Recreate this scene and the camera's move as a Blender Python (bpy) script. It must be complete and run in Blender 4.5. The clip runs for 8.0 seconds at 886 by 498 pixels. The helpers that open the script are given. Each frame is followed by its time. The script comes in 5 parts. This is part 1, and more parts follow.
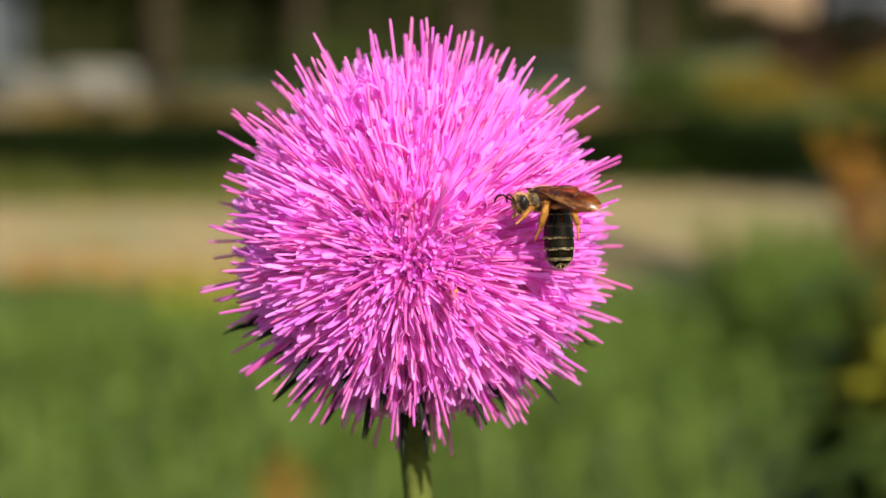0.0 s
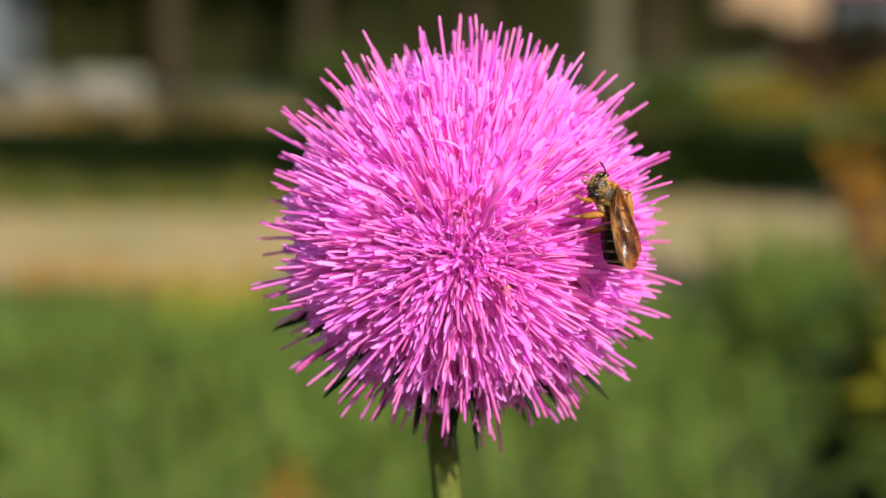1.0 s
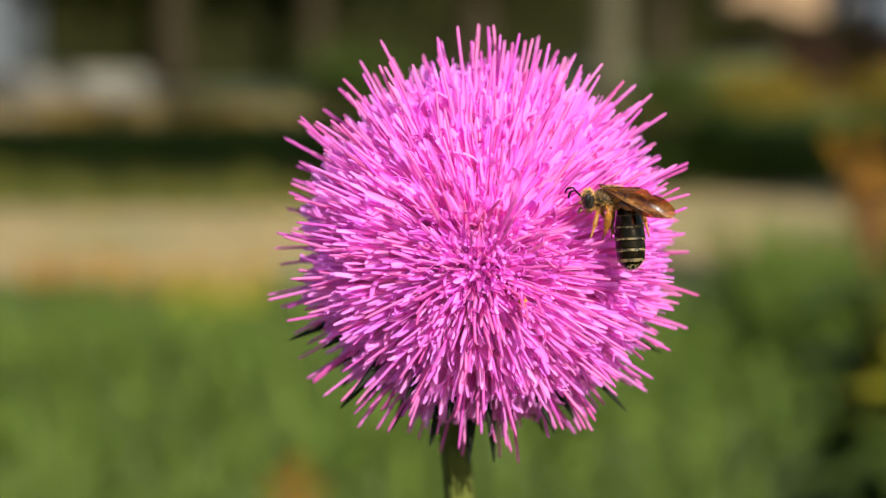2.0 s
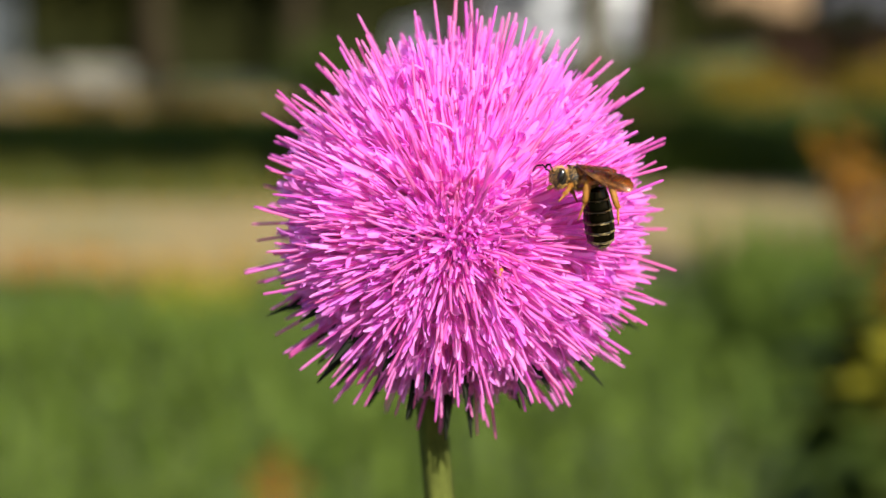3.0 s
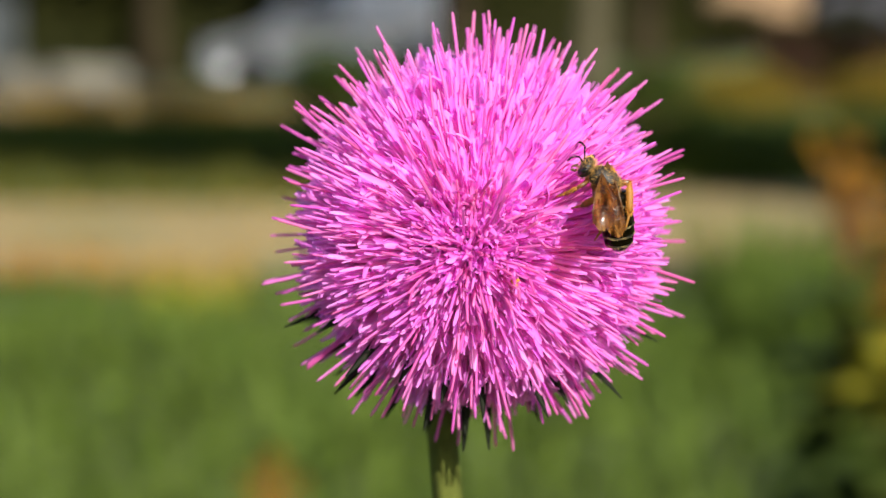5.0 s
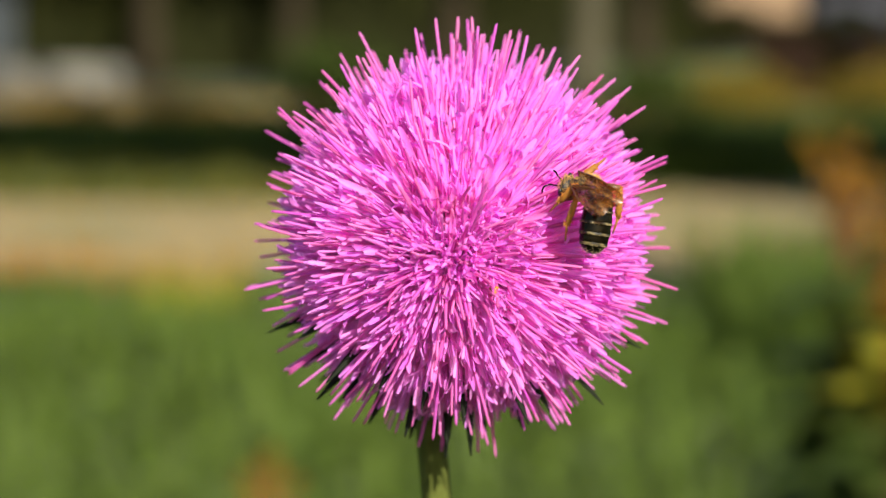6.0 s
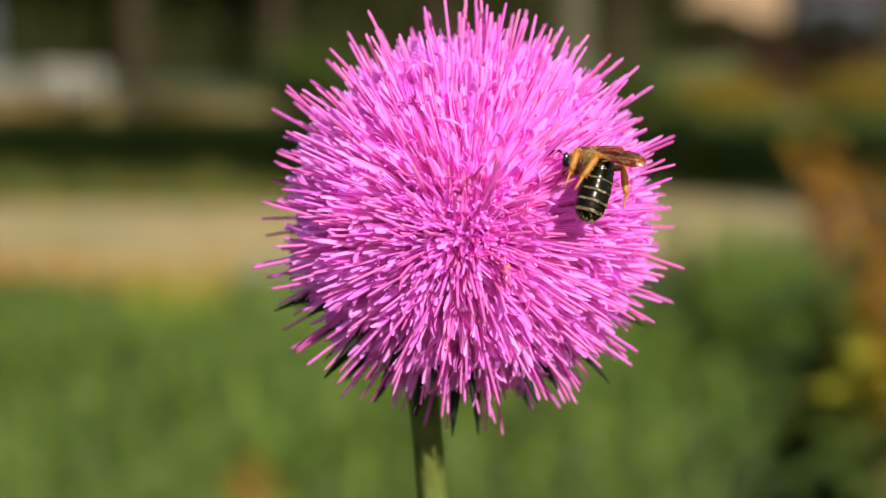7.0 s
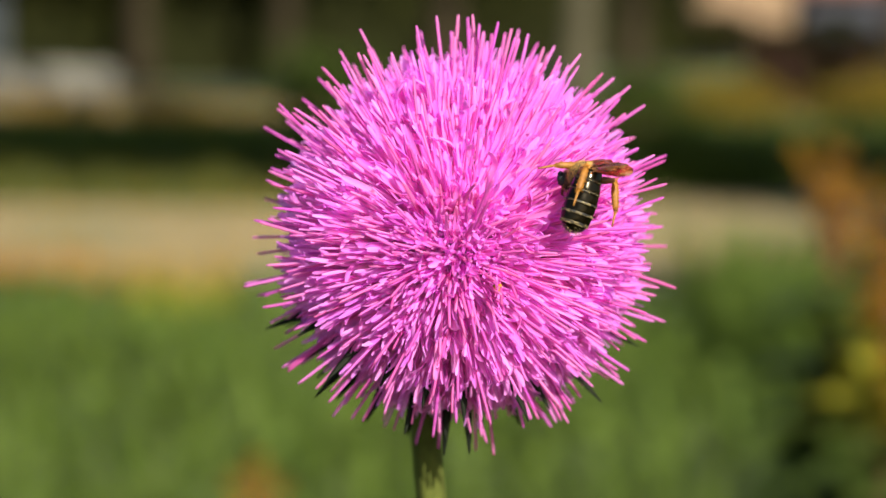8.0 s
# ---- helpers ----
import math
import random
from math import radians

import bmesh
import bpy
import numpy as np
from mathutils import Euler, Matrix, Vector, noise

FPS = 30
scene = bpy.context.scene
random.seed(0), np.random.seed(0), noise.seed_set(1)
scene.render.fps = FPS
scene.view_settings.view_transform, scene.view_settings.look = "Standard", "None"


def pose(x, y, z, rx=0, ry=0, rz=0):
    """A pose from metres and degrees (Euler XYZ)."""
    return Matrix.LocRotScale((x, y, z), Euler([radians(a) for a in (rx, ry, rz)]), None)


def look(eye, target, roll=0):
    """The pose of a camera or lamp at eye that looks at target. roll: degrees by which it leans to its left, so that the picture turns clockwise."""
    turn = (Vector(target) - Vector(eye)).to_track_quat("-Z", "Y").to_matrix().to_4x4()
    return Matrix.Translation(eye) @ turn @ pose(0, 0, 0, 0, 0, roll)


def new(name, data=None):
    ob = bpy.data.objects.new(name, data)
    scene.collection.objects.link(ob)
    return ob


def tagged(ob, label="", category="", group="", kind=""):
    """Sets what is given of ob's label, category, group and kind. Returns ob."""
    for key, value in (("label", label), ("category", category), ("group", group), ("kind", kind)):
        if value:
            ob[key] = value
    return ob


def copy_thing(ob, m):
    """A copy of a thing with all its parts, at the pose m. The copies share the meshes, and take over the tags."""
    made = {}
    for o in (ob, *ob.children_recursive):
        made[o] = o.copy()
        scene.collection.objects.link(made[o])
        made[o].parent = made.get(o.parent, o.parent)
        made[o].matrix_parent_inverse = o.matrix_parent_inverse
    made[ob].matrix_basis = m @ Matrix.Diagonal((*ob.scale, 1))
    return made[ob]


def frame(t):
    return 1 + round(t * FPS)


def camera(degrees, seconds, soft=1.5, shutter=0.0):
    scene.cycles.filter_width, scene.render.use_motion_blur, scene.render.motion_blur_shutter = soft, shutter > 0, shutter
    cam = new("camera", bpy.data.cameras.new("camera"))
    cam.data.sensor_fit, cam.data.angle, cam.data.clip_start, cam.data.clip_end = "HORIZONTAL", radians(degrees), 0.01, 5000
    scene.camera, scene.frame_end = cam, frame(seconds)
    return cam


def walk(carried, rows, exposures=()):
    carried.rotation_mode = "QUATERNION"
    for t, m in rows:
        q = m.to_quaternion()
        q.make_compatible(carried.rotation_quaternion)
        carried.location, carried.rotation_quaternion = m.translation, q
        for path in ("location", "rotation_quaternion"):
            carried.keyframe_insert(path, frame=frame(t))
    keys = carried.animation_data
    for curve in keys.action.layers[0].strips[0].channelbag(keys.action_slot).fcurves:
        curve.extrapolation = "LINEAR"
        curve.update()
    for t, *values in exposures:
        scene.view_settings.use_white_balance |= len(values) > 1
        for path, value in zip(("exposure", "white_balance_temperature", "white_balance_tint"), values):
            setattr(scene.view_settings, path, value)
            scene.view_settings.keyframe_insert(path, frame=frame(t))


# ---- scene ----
# The camera: a long lens close to the flower, wide open.
cam = camera(26.0, 8.0, soft=1.4)
cam.data.dof.use_dof = True
cam.data.dof.focus_distance = 0.224
cam.data.dof.aperture_fstop = 15.0
walk(cam, [
    (0, pose(0.00000, 0.00000, 1.10000, 83.50, 0.00, -0.00)), (0.5, pose(0.00000, 0.00000, 1.10000, 83.64, -0.27, 0.23)),
    (1, pose(0.00000, 0.00000, 1.10000, 83.74, -0.35, 0.22)), (1.5, pose(0.00000, 0.00000, 1.10000, 83.58, 0.18, 0.02)),
    (2, pose(0.00000, 0.00000, 1.10000, 83.61, -0.04, 0.35)), (3.5, pose(0.00000, 0.00000, 1.10000, 83.37, -0.34, -0.36)),
    (4, pose(0.00000, 0.00000, 1.10000, 83.41, -0.26, -0.38)), (5.5, pose(0.00000, 0.00000, 1.10000, 83.52, -0.77, -0.18)),
    (6, pose(0.00000, 0.00000, 1.10000, 83.50, -0.78, -0.30)), (6.5, pose(0.00000, 0.00000, 1.10000, 83.59, -0.75, -0.28)),
    (7, pose(0.00000, 0.00000, 1.10000, 83.60, -0.71, -0.82)), (7.5, pose(0.00000, 0.00000, 1.10000, 83.63, -0.92, -0.92)),
    (8, pose(0.00000, 0.00000, 1.10000, 83.66, -1.23, -0.57)),
])

# World, sun, exposure
SUN_DIR = Vector((0.32, -0.785, 0.53)).normalized()      # towards the sun
world = bpy.data.worlds.new("sky")
scene.world = world
world.use_nodes = True
wn, wl = world.node_tree.nodes, world.node_tree.links
sky = wn.new("ShaderNodeTexSky")
sky.sky_type, sky.sun_disc = "NISHITA", False
sky.sun_elevation = math.asin(SUN_DIR.z)
sky.sun_rotation = math.atan2(SUN_DIR.x, SUN_DIR.y)
wl.new(sky.outputs[0], wn["Background"].inputs[0])
wn["Background"].inputs[1].default_value = 0.075
sun = new("sun", bpy.data.lights.new("sun", "SUN"))
sun.data.energy, sun.data.angle, sun.data.color = 4.7, radians(0.53), (1.0, 0.96, 0.89)
sun.matrix_world = look(SUN_DIR * 60, (0, 0, 0))
scene.view_settings.exposure = 1.0


# ---------------------------------------------------------------- materials
def material(name, build):
    m = bpy.data.materials.new(name)
    m.use_nodes = True
    nt = m.node_tree
    bsdf = nt.nodes["Principled BSDF"]
    build(nt.nodes, nt.links, bsdf)
    return m


def coords(n, l, scale, kind="Object"):
    tc, mp = n.new("ShaderNodeTexCoord"), n.new("ShaderNodeMapping")
    l.new(tc.outputs[kind], mp.inputs["Vector"])
    mp.inputs["Scale"].default_value = (scale,) * 3 if isinstance(scale, (int, float)) else scale
    return mp.outputs[0]


def noise_tex(n, l, vec, scale, detail=4.0, rough=0.55):
    t = n.new("ShaderNodeTexNoise")
    l.new(vec, t.inputs["Vector"])
    t.inputs["Scale"].default_value, t.inputs["Detail"].default_value, t.inputs["Roughness"].default_value = scale, detail, rough
    return t.outputs[0]


def ramp(n, l, fac, stops):
    r = n.new("ShaderNodeValToRGB")
    while len(r.color_ramp.elements) < len(stops):
        r.color_ramp.elements.new(0.5)
    for e, (p, c) in zip(r.color_ramp.elements, stops):
        e.position, e.color = p, (*c, 1)
    l.new(fac, r.inputs[0])
    return r.outputs[0]


def math_node(n, l, op, a, b):
    m = n.new("ShaderNodeMath")
    m.operation = op
    for i, v in enumerate((a, b)):
        if isinstance(v, (int, float)):
            m.inputs[i].default_value = v
        else:
            l.new(v, m.inputs[i])
    return m.outputs[0]


def mix(n, l, fac, a, b, kind="MIX"):
    m = n.new("ShaderNodeMix")
    m.data_type, m.blend_type = "RGBA", kind
    if isinstance(fac, (int, float)):
        m.inputs[0].default_value = fac
    else:
        l.new(fac, m.inputs[0])
    for i, v in ((6, a), (7, b)):
        if isinstance(v, tuple):
            m.inputs[i].default_value = (*v, 1)
        else:
            l.new(v, m.inputs[i])
    return m.outputs[2]


def bump(n, l, b, height, strength, distance):
    k = n.new("ShaderNodeBump")
    k.inputs["Strength"].default_value, k.inputs["Distance"].default_value = strength, distance
    l.new(height, k.inputs["Height"])
    l.new(k.outputs[0], b.inputs["Normal"])


def translucent(n, l, b, colour, share):
    """Let part of the light pass through a thin leaf or petal."""
    t, mx = n.new("ShaderNodeBsdfTranslucent"), n.new("ShaderNodeMixShader")
    l.new(colour, t.inputs[0])
    mx.inputs[0].default_value = share
    l.new(b.outputs[0], mx.inputs[1])
    l.new(t.outputs[0], mx.inputs[2])
    l.new(mx.outputs[0], n["Material Output"].inputs[0])


def petal_material(name, root, throat, middle, tip, share=0.34):
    def build(n, l, b):
        uv = n.new("ShaderNodeUVMap")
        sep = n.new("ShaderNodeSeparateXYZ")
        l.new(uv.outputs[0], sep.inputs[0])
        c = ramp(n, l, sep.outputs[1], [(0.0, root), (0.38, root), (0.50, throat), (0.74, middle), (0.97, tip)])
        style = math_node(n, l, "GREATER_THAN", sep.outputs[0], 1.5)          # the styles end in a darker magenta tip
        rod_c = ramp(n, l, sep.outputs[1], [(0.0, throat), (0.70, middle), (0.78, (0.82, 0.17, 0.62)), (1.0, (0.86, 0.20, 0.60))])
        c = mix(n, l, style, c, rod_c)
        geo, info = n.new("ShaderNodeNewGeometry"), n.new("ShaderNodeObjectInfo")
        r = math_node(n, l, "FRACT", math_node(n, l, "ADD", geo.outputs["Random Per Island"], info.outputs["Random"]), 0.0)
        r2 = math_node(n, l, "FRACT", math_node(n, l, "MULTIPLY", r, 7.31), 0.0)
        hue = n.new("ShaderNodeHueSaturation")
        l.new(math_node(n, l, "ADD", math_node(n, l, "MULTIPLY", r, 0.05), 0.472), hue.inputs["Hue"])
        l.new(math_node(n, l, "ADD", math_node(n, l, "MULTIPLY", r2, 0.20), 0.86), hue.inputs["Value"])
        l.new(math_node(n, l, "SUBTRACT", 1.05, math_node(n, l, "MULTIPLY", r2, 0.22)), hue.inputs["Saturation"])
        l.new(c, hue.inputs["Color"])
        l.new(hue.outputs[0], b.inputs["Base Color"])
        b.inputs["Roughness"].default_value = 0.42
        b.inputs["Specular IOR Level"].default_value = 0.16
        grain = noise_tex(n, l, coords(n, l, (3000, 3000, 500)), 1.0, 2.0)
        bump(n, l, b, grain, 0.3, 0.0001)
        translucent(n, l, b, hue.outputs[0], share)
    return material(name, build)


def leaf_material(name, dark, light, share=0.25, rough=0.5, patch=0.6):
    def build(n, l, b):
        geo = n.new("ShaderNodeNewGeometry")
        big = noise_tex(n, l, coords(n, l, 1.0), patch, 3.0)
        f = math_node(n, l, "ADD", math_node(n, l, "MULTIPLY", geo.outputs["Random Per Island"], 0.5), math_node(n, l, "MULTIPLY", big, 0.6))
        c = ramp(n, l, f, [(0.18, dark), (0.85, light)])
        l.new(c, b.inputs["Base Color"])
        b.inputs["Roughness"].default_value = rough
        b.inputs["Specular IOR Level"].default_value = 0.06
        translucent(n, l, b, c, share)
    return material(name, build)


def plain(name, colour, rough, metal=0.0, var=0.25, scale=40.0, relief=0.0, coat=0.0, distance=0.001):
    def build(n, l, b):
        v = noise_tex(n, l, coords(n, l, 1.0), scale, 5.0)
        w = noise_tex(n, l, coords(n, l, 1.0), scale * 0.12, 3.0)
        f = math_node(n, l, "ADD", math_node(n, l, "MULTIPLY", v, 0.5), math_node(n, l, "MULTIPLY", w, 0.5))
        lo, hi = tuple(c * (1 - var) for c in colour), tuple(min(1.0, c * (1 + var)) for c in colour)
        l.new(ramp(n, l, f, [(0.3, lo), (0.7, hi)]), b.inputs["Base Color"])
        b.inputs["Roughness"].default_value, b.inputs["Metallic"].default_value = rough, metal
        b.inputs["Coat Weight"].default_value = coat
        if rough > 0.84:
            b.inputs["Specular IOR Level"].default_value = 0.12
        if relief:
            bump(n, l, b, v, relief, distance)
    return material(name, build)


def ground_material():
    def build(n, l, b):
        v = coords(n, l, 1.0)
        fine, broad = noise_tex(n, l, v, 9.0, 6.0, 0.65), noise_tex(n, l, v, 0.5, 3.0)
        c = ramp(n, l, fine, [(0.3, (0.035, 0.055, 0.014)), (0.6, (0.075, 0.105, 0.028)), (0.8, (0.15, 0.14, 0.05))])
        l.new(mix(n, l, math_node(n, l, "MULTIPLY", broad, 0.5), c, (0.10, 0.11, 0.035)), b.inputs["Base Color"])
        b.inputs["Roughness"].default_value = 0.95
        bump(n, l, b, fine, 0.6, 0.05)
    return material("meadow soil and low grass", build)


def path_material():
    def build(n, l, b):
        v = coords(n, l, 1.0)
        fine, broad = noise_tex(n, l, v, 14.0, 6.0, 0.7), noise_tex(n, l, v, 0.8, 3.0)
        c = ramp(n, l, fine, [(0.25, (0.16, 0.108, 0.038)), (0.55, (0.30, 0.208, 0.078)), (0.8, (0.39, 0.285, 0.115))])
        l.new(mix(n, l, ramp(n, l, broad, [(0.43, (0, 0, 0)), (0.66, (0.75, 0.75, 0.75))]), c, (0.12, 0.135, 0.045)), b.inputs["Base Color"])
        b.inputs["Roughness"].default_value = 0.95
        bump(n, l, b, fine, 0.7, 0.02)
    return material("dry trodden earth", build)


def bee_abdomen_material():
    def build(n, l, b):
        v = noise_tex(n, l, coords(n, l, 1.0), 2600.0, 3.0)
        l.new(ramp(n, l, v, [(0.35, (0.001, 0.0007, 0.0004)), (0.75, (0.005, 0.003, 0.001))]), b.inputs["Base Color"])
        b.inputs["Roughness"].default_value = 0.17
        b.inputs["Specular IOR Level"].default_value = 0.22
        b.inputs["Specular Tint"].default_value = (1.0, 0.86, 0.58, 1)
        bump(n, l, b, v, 0.22, 0.00002)
    return material("black chitin", build)


def band_material():
    def build(n, l, b):
        v = noise_tex(n, l, coords(n, l, 1.0), 1300.0, 3.0, 0.7)
        l.new(ramp(n, l, v, [(0.45, (0.008, 0.006, 0.003)), (0.54, (0.09, 0.062, 0.020)), (0.70, (0.27, 0.205, 0.08))]), b.inputs["Base Color"])
        b.inputs["Roughness"].default_value = 0.6
        bump(n, l, b, v, 0.6, 0.00006)
    return material("broken cream hair band", build)


def wing_material():
    def build(n, l, b):
        v = coords(n, l, 1.0)
        vor = n.new("ShaderNodeTexVoronoi")
        vor.feature = "DISTANCE_TO_EDGE"
        l.new(v, vor.inputs["Vector"])
        vor.inputs["Scale"].default_value = 420.0
        vein = ramp(n, l, vor.outputs[0], [(0.01, (1, 1, 1)), (0.035, (0, 0, 0))])
        # lengthwise streaks: the gold end of the ramp paints glints onto the brown membrane
        glint_streak = noise_tex(n, l, coords(n, l, (260, 1500, 900)), 1.0, 3.0)
        c = mix(n, l, vein, ramp(n, l, glint_streak, [(0.40, (0.025, 0.009, 0.002)), (0.52, (0.17, 0.062, 0.010)), (0.64, (0.50, 0.25, 0.07))]), (0.05, 0.02, 0.008))
        l.new(c, b.inputs["Base Color"])
        b.inputs["Roughness"].default_value = 0.3
        b.inputs["Specular IOR Level"].default_value = 0.6
        b.inputs["Coat Weight"].default_value = 0.4
        b.inputs["Coat Roughness"].default_value = 0.12
        ripple = noise_tex(n, l, coords(n, l, (800, 2600, 2600)), 1.0, 3.0)
        bump(n, l, b, ripple, 0.7, 0.0002)
        clear, mx = n.new("ShaderNodeBsdfTransparent"), n.new("ShaderNodeMixShader")
        clear.inputs[0].default_value = (0.74, 0.44, 0.26, 1)
        l.new(math_node(n, l, "ADD", math_node(n, l, "MULTIPLY", vein, 0.3), 0.42), mx.inputs[0])
        l.new(clear.outputs[0], mx.inputs[1])
        l.new(b.outputs[0], mx.inputs[2])
        l.new(mx.outputs[0], n["Material Output"].inputs[0])
    return material("smoky amber wing membrane", build)


PETAL = petal_material("pink thistle floret", (0.98, 0.42, 0.58), (0.98, 0.33, 0.72), (0.97, 0.25, 0.80), (0.95, 0.295, 0.88), 0.58)
CORE = plain("rosy flower base", (0.90, 0.34, 0.50), 0.9, var=0.15, scale=900.0, relief=0.8, distance=0.0006)
# bract green taken almost to black: the bloom's shadow is in the colour
BRACT = plain("green purple bract darkened as in shade", (0.012, 0.014, 0.008), 0.9, scale=700.0, relief=0.3, distance=0.0002)
STEM = plain("downy green stem", (0.068, 0.078, 0.014), 0.85, var=0.4, scale=500.0, relief=0.5, distance=0.0004)
POLLEN = plain("orange pollen", (0.46, 0.165, 0.008), 0.8, scale=3000.0, relief=0.6, distance=0.0001)
CHITIN = bee_abdomen_material()
HAIR_BAND = band_material()
THORAX = plain("dark hairy thorax", (0.008, 0.005, 0.002), 0.6, var=0.5, scale=2500.0, relief=0.5, distance=0.0001)
FUR = plain("tawny hairs", (0.46, 0.25, 0.055), 0.6, var=0.35, scale=1500.0)
PALE_FUR = plain("pale straw hairs", (0.36, 0.26, 0.11), 0.6, var=0.35, scale=1500.0)
EYE_MAT = plain("dark compound eye", (0.010, 0.008, 0.007), 0.18, var=0.4, scale=6000.0, relief=0.2, distance=0.00002)
LEG_DARK = plain("brown leg", (0.11, 0.045, 0.012), 0.4, var=0.4, scale=2500.0)
LEG_GOLD = plain("pollen dusted golden leg", (0.26, 0.105, 0.008), 0.62, var=0.5, scale=3500.0, relief=0.7, distance=0.0001)
WING = wing_material()
GROUND, PATH = ground_material(), path_material()
GRASS = leaf_material("meadow grass", (0.039, 0.068, 0.010), (0.122, 0.168, 0.028), 0.3, 0.5, 0.9)
DRY_GRASS = leaf_material("dry grass", (0.17, 0.105, 0.024), (0.42, 0.275, 0.075), 0.3, 0.6, 0.8)
GOLD = leaf_material("golden brown leaves", (0.095, 0.068, 0.007), (0.23, 0.165, 0.022), 0.3, 0.6, 0.8)
OLIVE = leaf_material("olive leaves", (0.045, 0.05, 0.008), (0.105, 0.105, 0.018), 0.3, 0.6, 0.8)
HEDGE = leaf_material("dark hedge leaves", (0.026, 0.042, 0.007), (0.058, 0.082, 0.014), 0.2, 0.7, 0.5)
# much darker than leaves are: shade among crowns and hedges is put into the colour
CROWN = leaf_material("tree leaves with shade in the colour", (0.007, 0.0085, 0.0013), (0.020, 0.0205, 0.0033), 0.2, 0.7, 0.35)
WEED = leaf_material("dark weed leaves", (0.015, 0.028, 0.005), (0.055, 0.078, 0.014), 0.25, 0.45, 6.0)
YELLOW_LEAF = leaf_material("yellowing leaves", (0.14, 0.15, 0.015), (0.38, 0.33, 0.03), 0.35, 0.5, 6.0)
RUST = leaf_material("rust coloured seed husks", (0.10, 0.043, 0.004), (0.36, 0.17, 0.014), 0.3, 0.6, 9.0)
RUST_STEM = plain("red brown stalk", (0.12, 0.045, 0.012), 0.7, scale=60.0)
BARK_DARK = plain("dark bark", (0.030, 0.022, 0.011), 0.95, var=0.5, scale=9.0, relief=1.0, distance=0.03)
BARK_PALE = plain("pale bark", (0.066, 0.058, 0.033), 0.95, var=0.4, scale=9.0, relief=0.8, distance=0.02)
ASPHALT = plain("asphalt", (0.055, 0.053, 0.050), 0.9, scale=30.0, relief=0.4, distance=0.01)
PAINT = plain("white car paint", (0.58, 0.585, 0.59), 0.28, var=0.03, scale=3.0, coat=0.6)
GLASS = plain("tinted car glass", (0.015, 0.018, 0.020), 0.06, var=0.1, scale=3.0)
RUBBER = plain("black rubber", (0.018, 0.018, 0.018), 0.85, scale=40.0)
ALLOY = plain("alloy rim", (0.45, 0.46, 0.47), 0.35, metal=0.9, var=0.1)
LAMP_CLEAR = plain("clear headlamp", (0.75, 0.77, 0.80), 0.12, var=0.1)
LAMP_RED = plain("red tail lamp", (0.42, 0.02, 0.015), 0.2, var=0.1)
PLASTIC = plain("grey plastic", (0.05, 0.05, 0.05), 0.6)
PLASTER = plain("sand coloured plaster", (0.235, 0.155, 0.088), 0.9, var=0.12, scale=6.0, relief=0.3, distance=0.01)
GREY_WALL = plain("weathered grey concrete", (0.145, 0.135, 0.105), 0.9, var=0.35, scale=6.0, relief=0.3, distance=0.01)
SLATE_WALL = plain("blue grey render", (0.06, 0.06, 0.07), 0.9, var=0.12, scale=6.0, relief=0.3, distance=0.01)
SHED = plain("pale blue paint", (0.085, 0.094, 0.098), 0.8, var=0.2, scale=6.0)
ROOF = plain("brown roof tile", (0.17, 0.075, 0.045), 0.85, var=0.4, scale=6.0, relief=0.6, distance=0.02)
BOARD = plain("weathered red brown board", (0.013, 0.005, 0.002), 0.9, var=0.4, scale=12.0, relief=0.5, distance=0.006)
FRAME_WHITE = plain("white window frame", (0.75, 0.75, 0.73), 0.5, var=0.05)


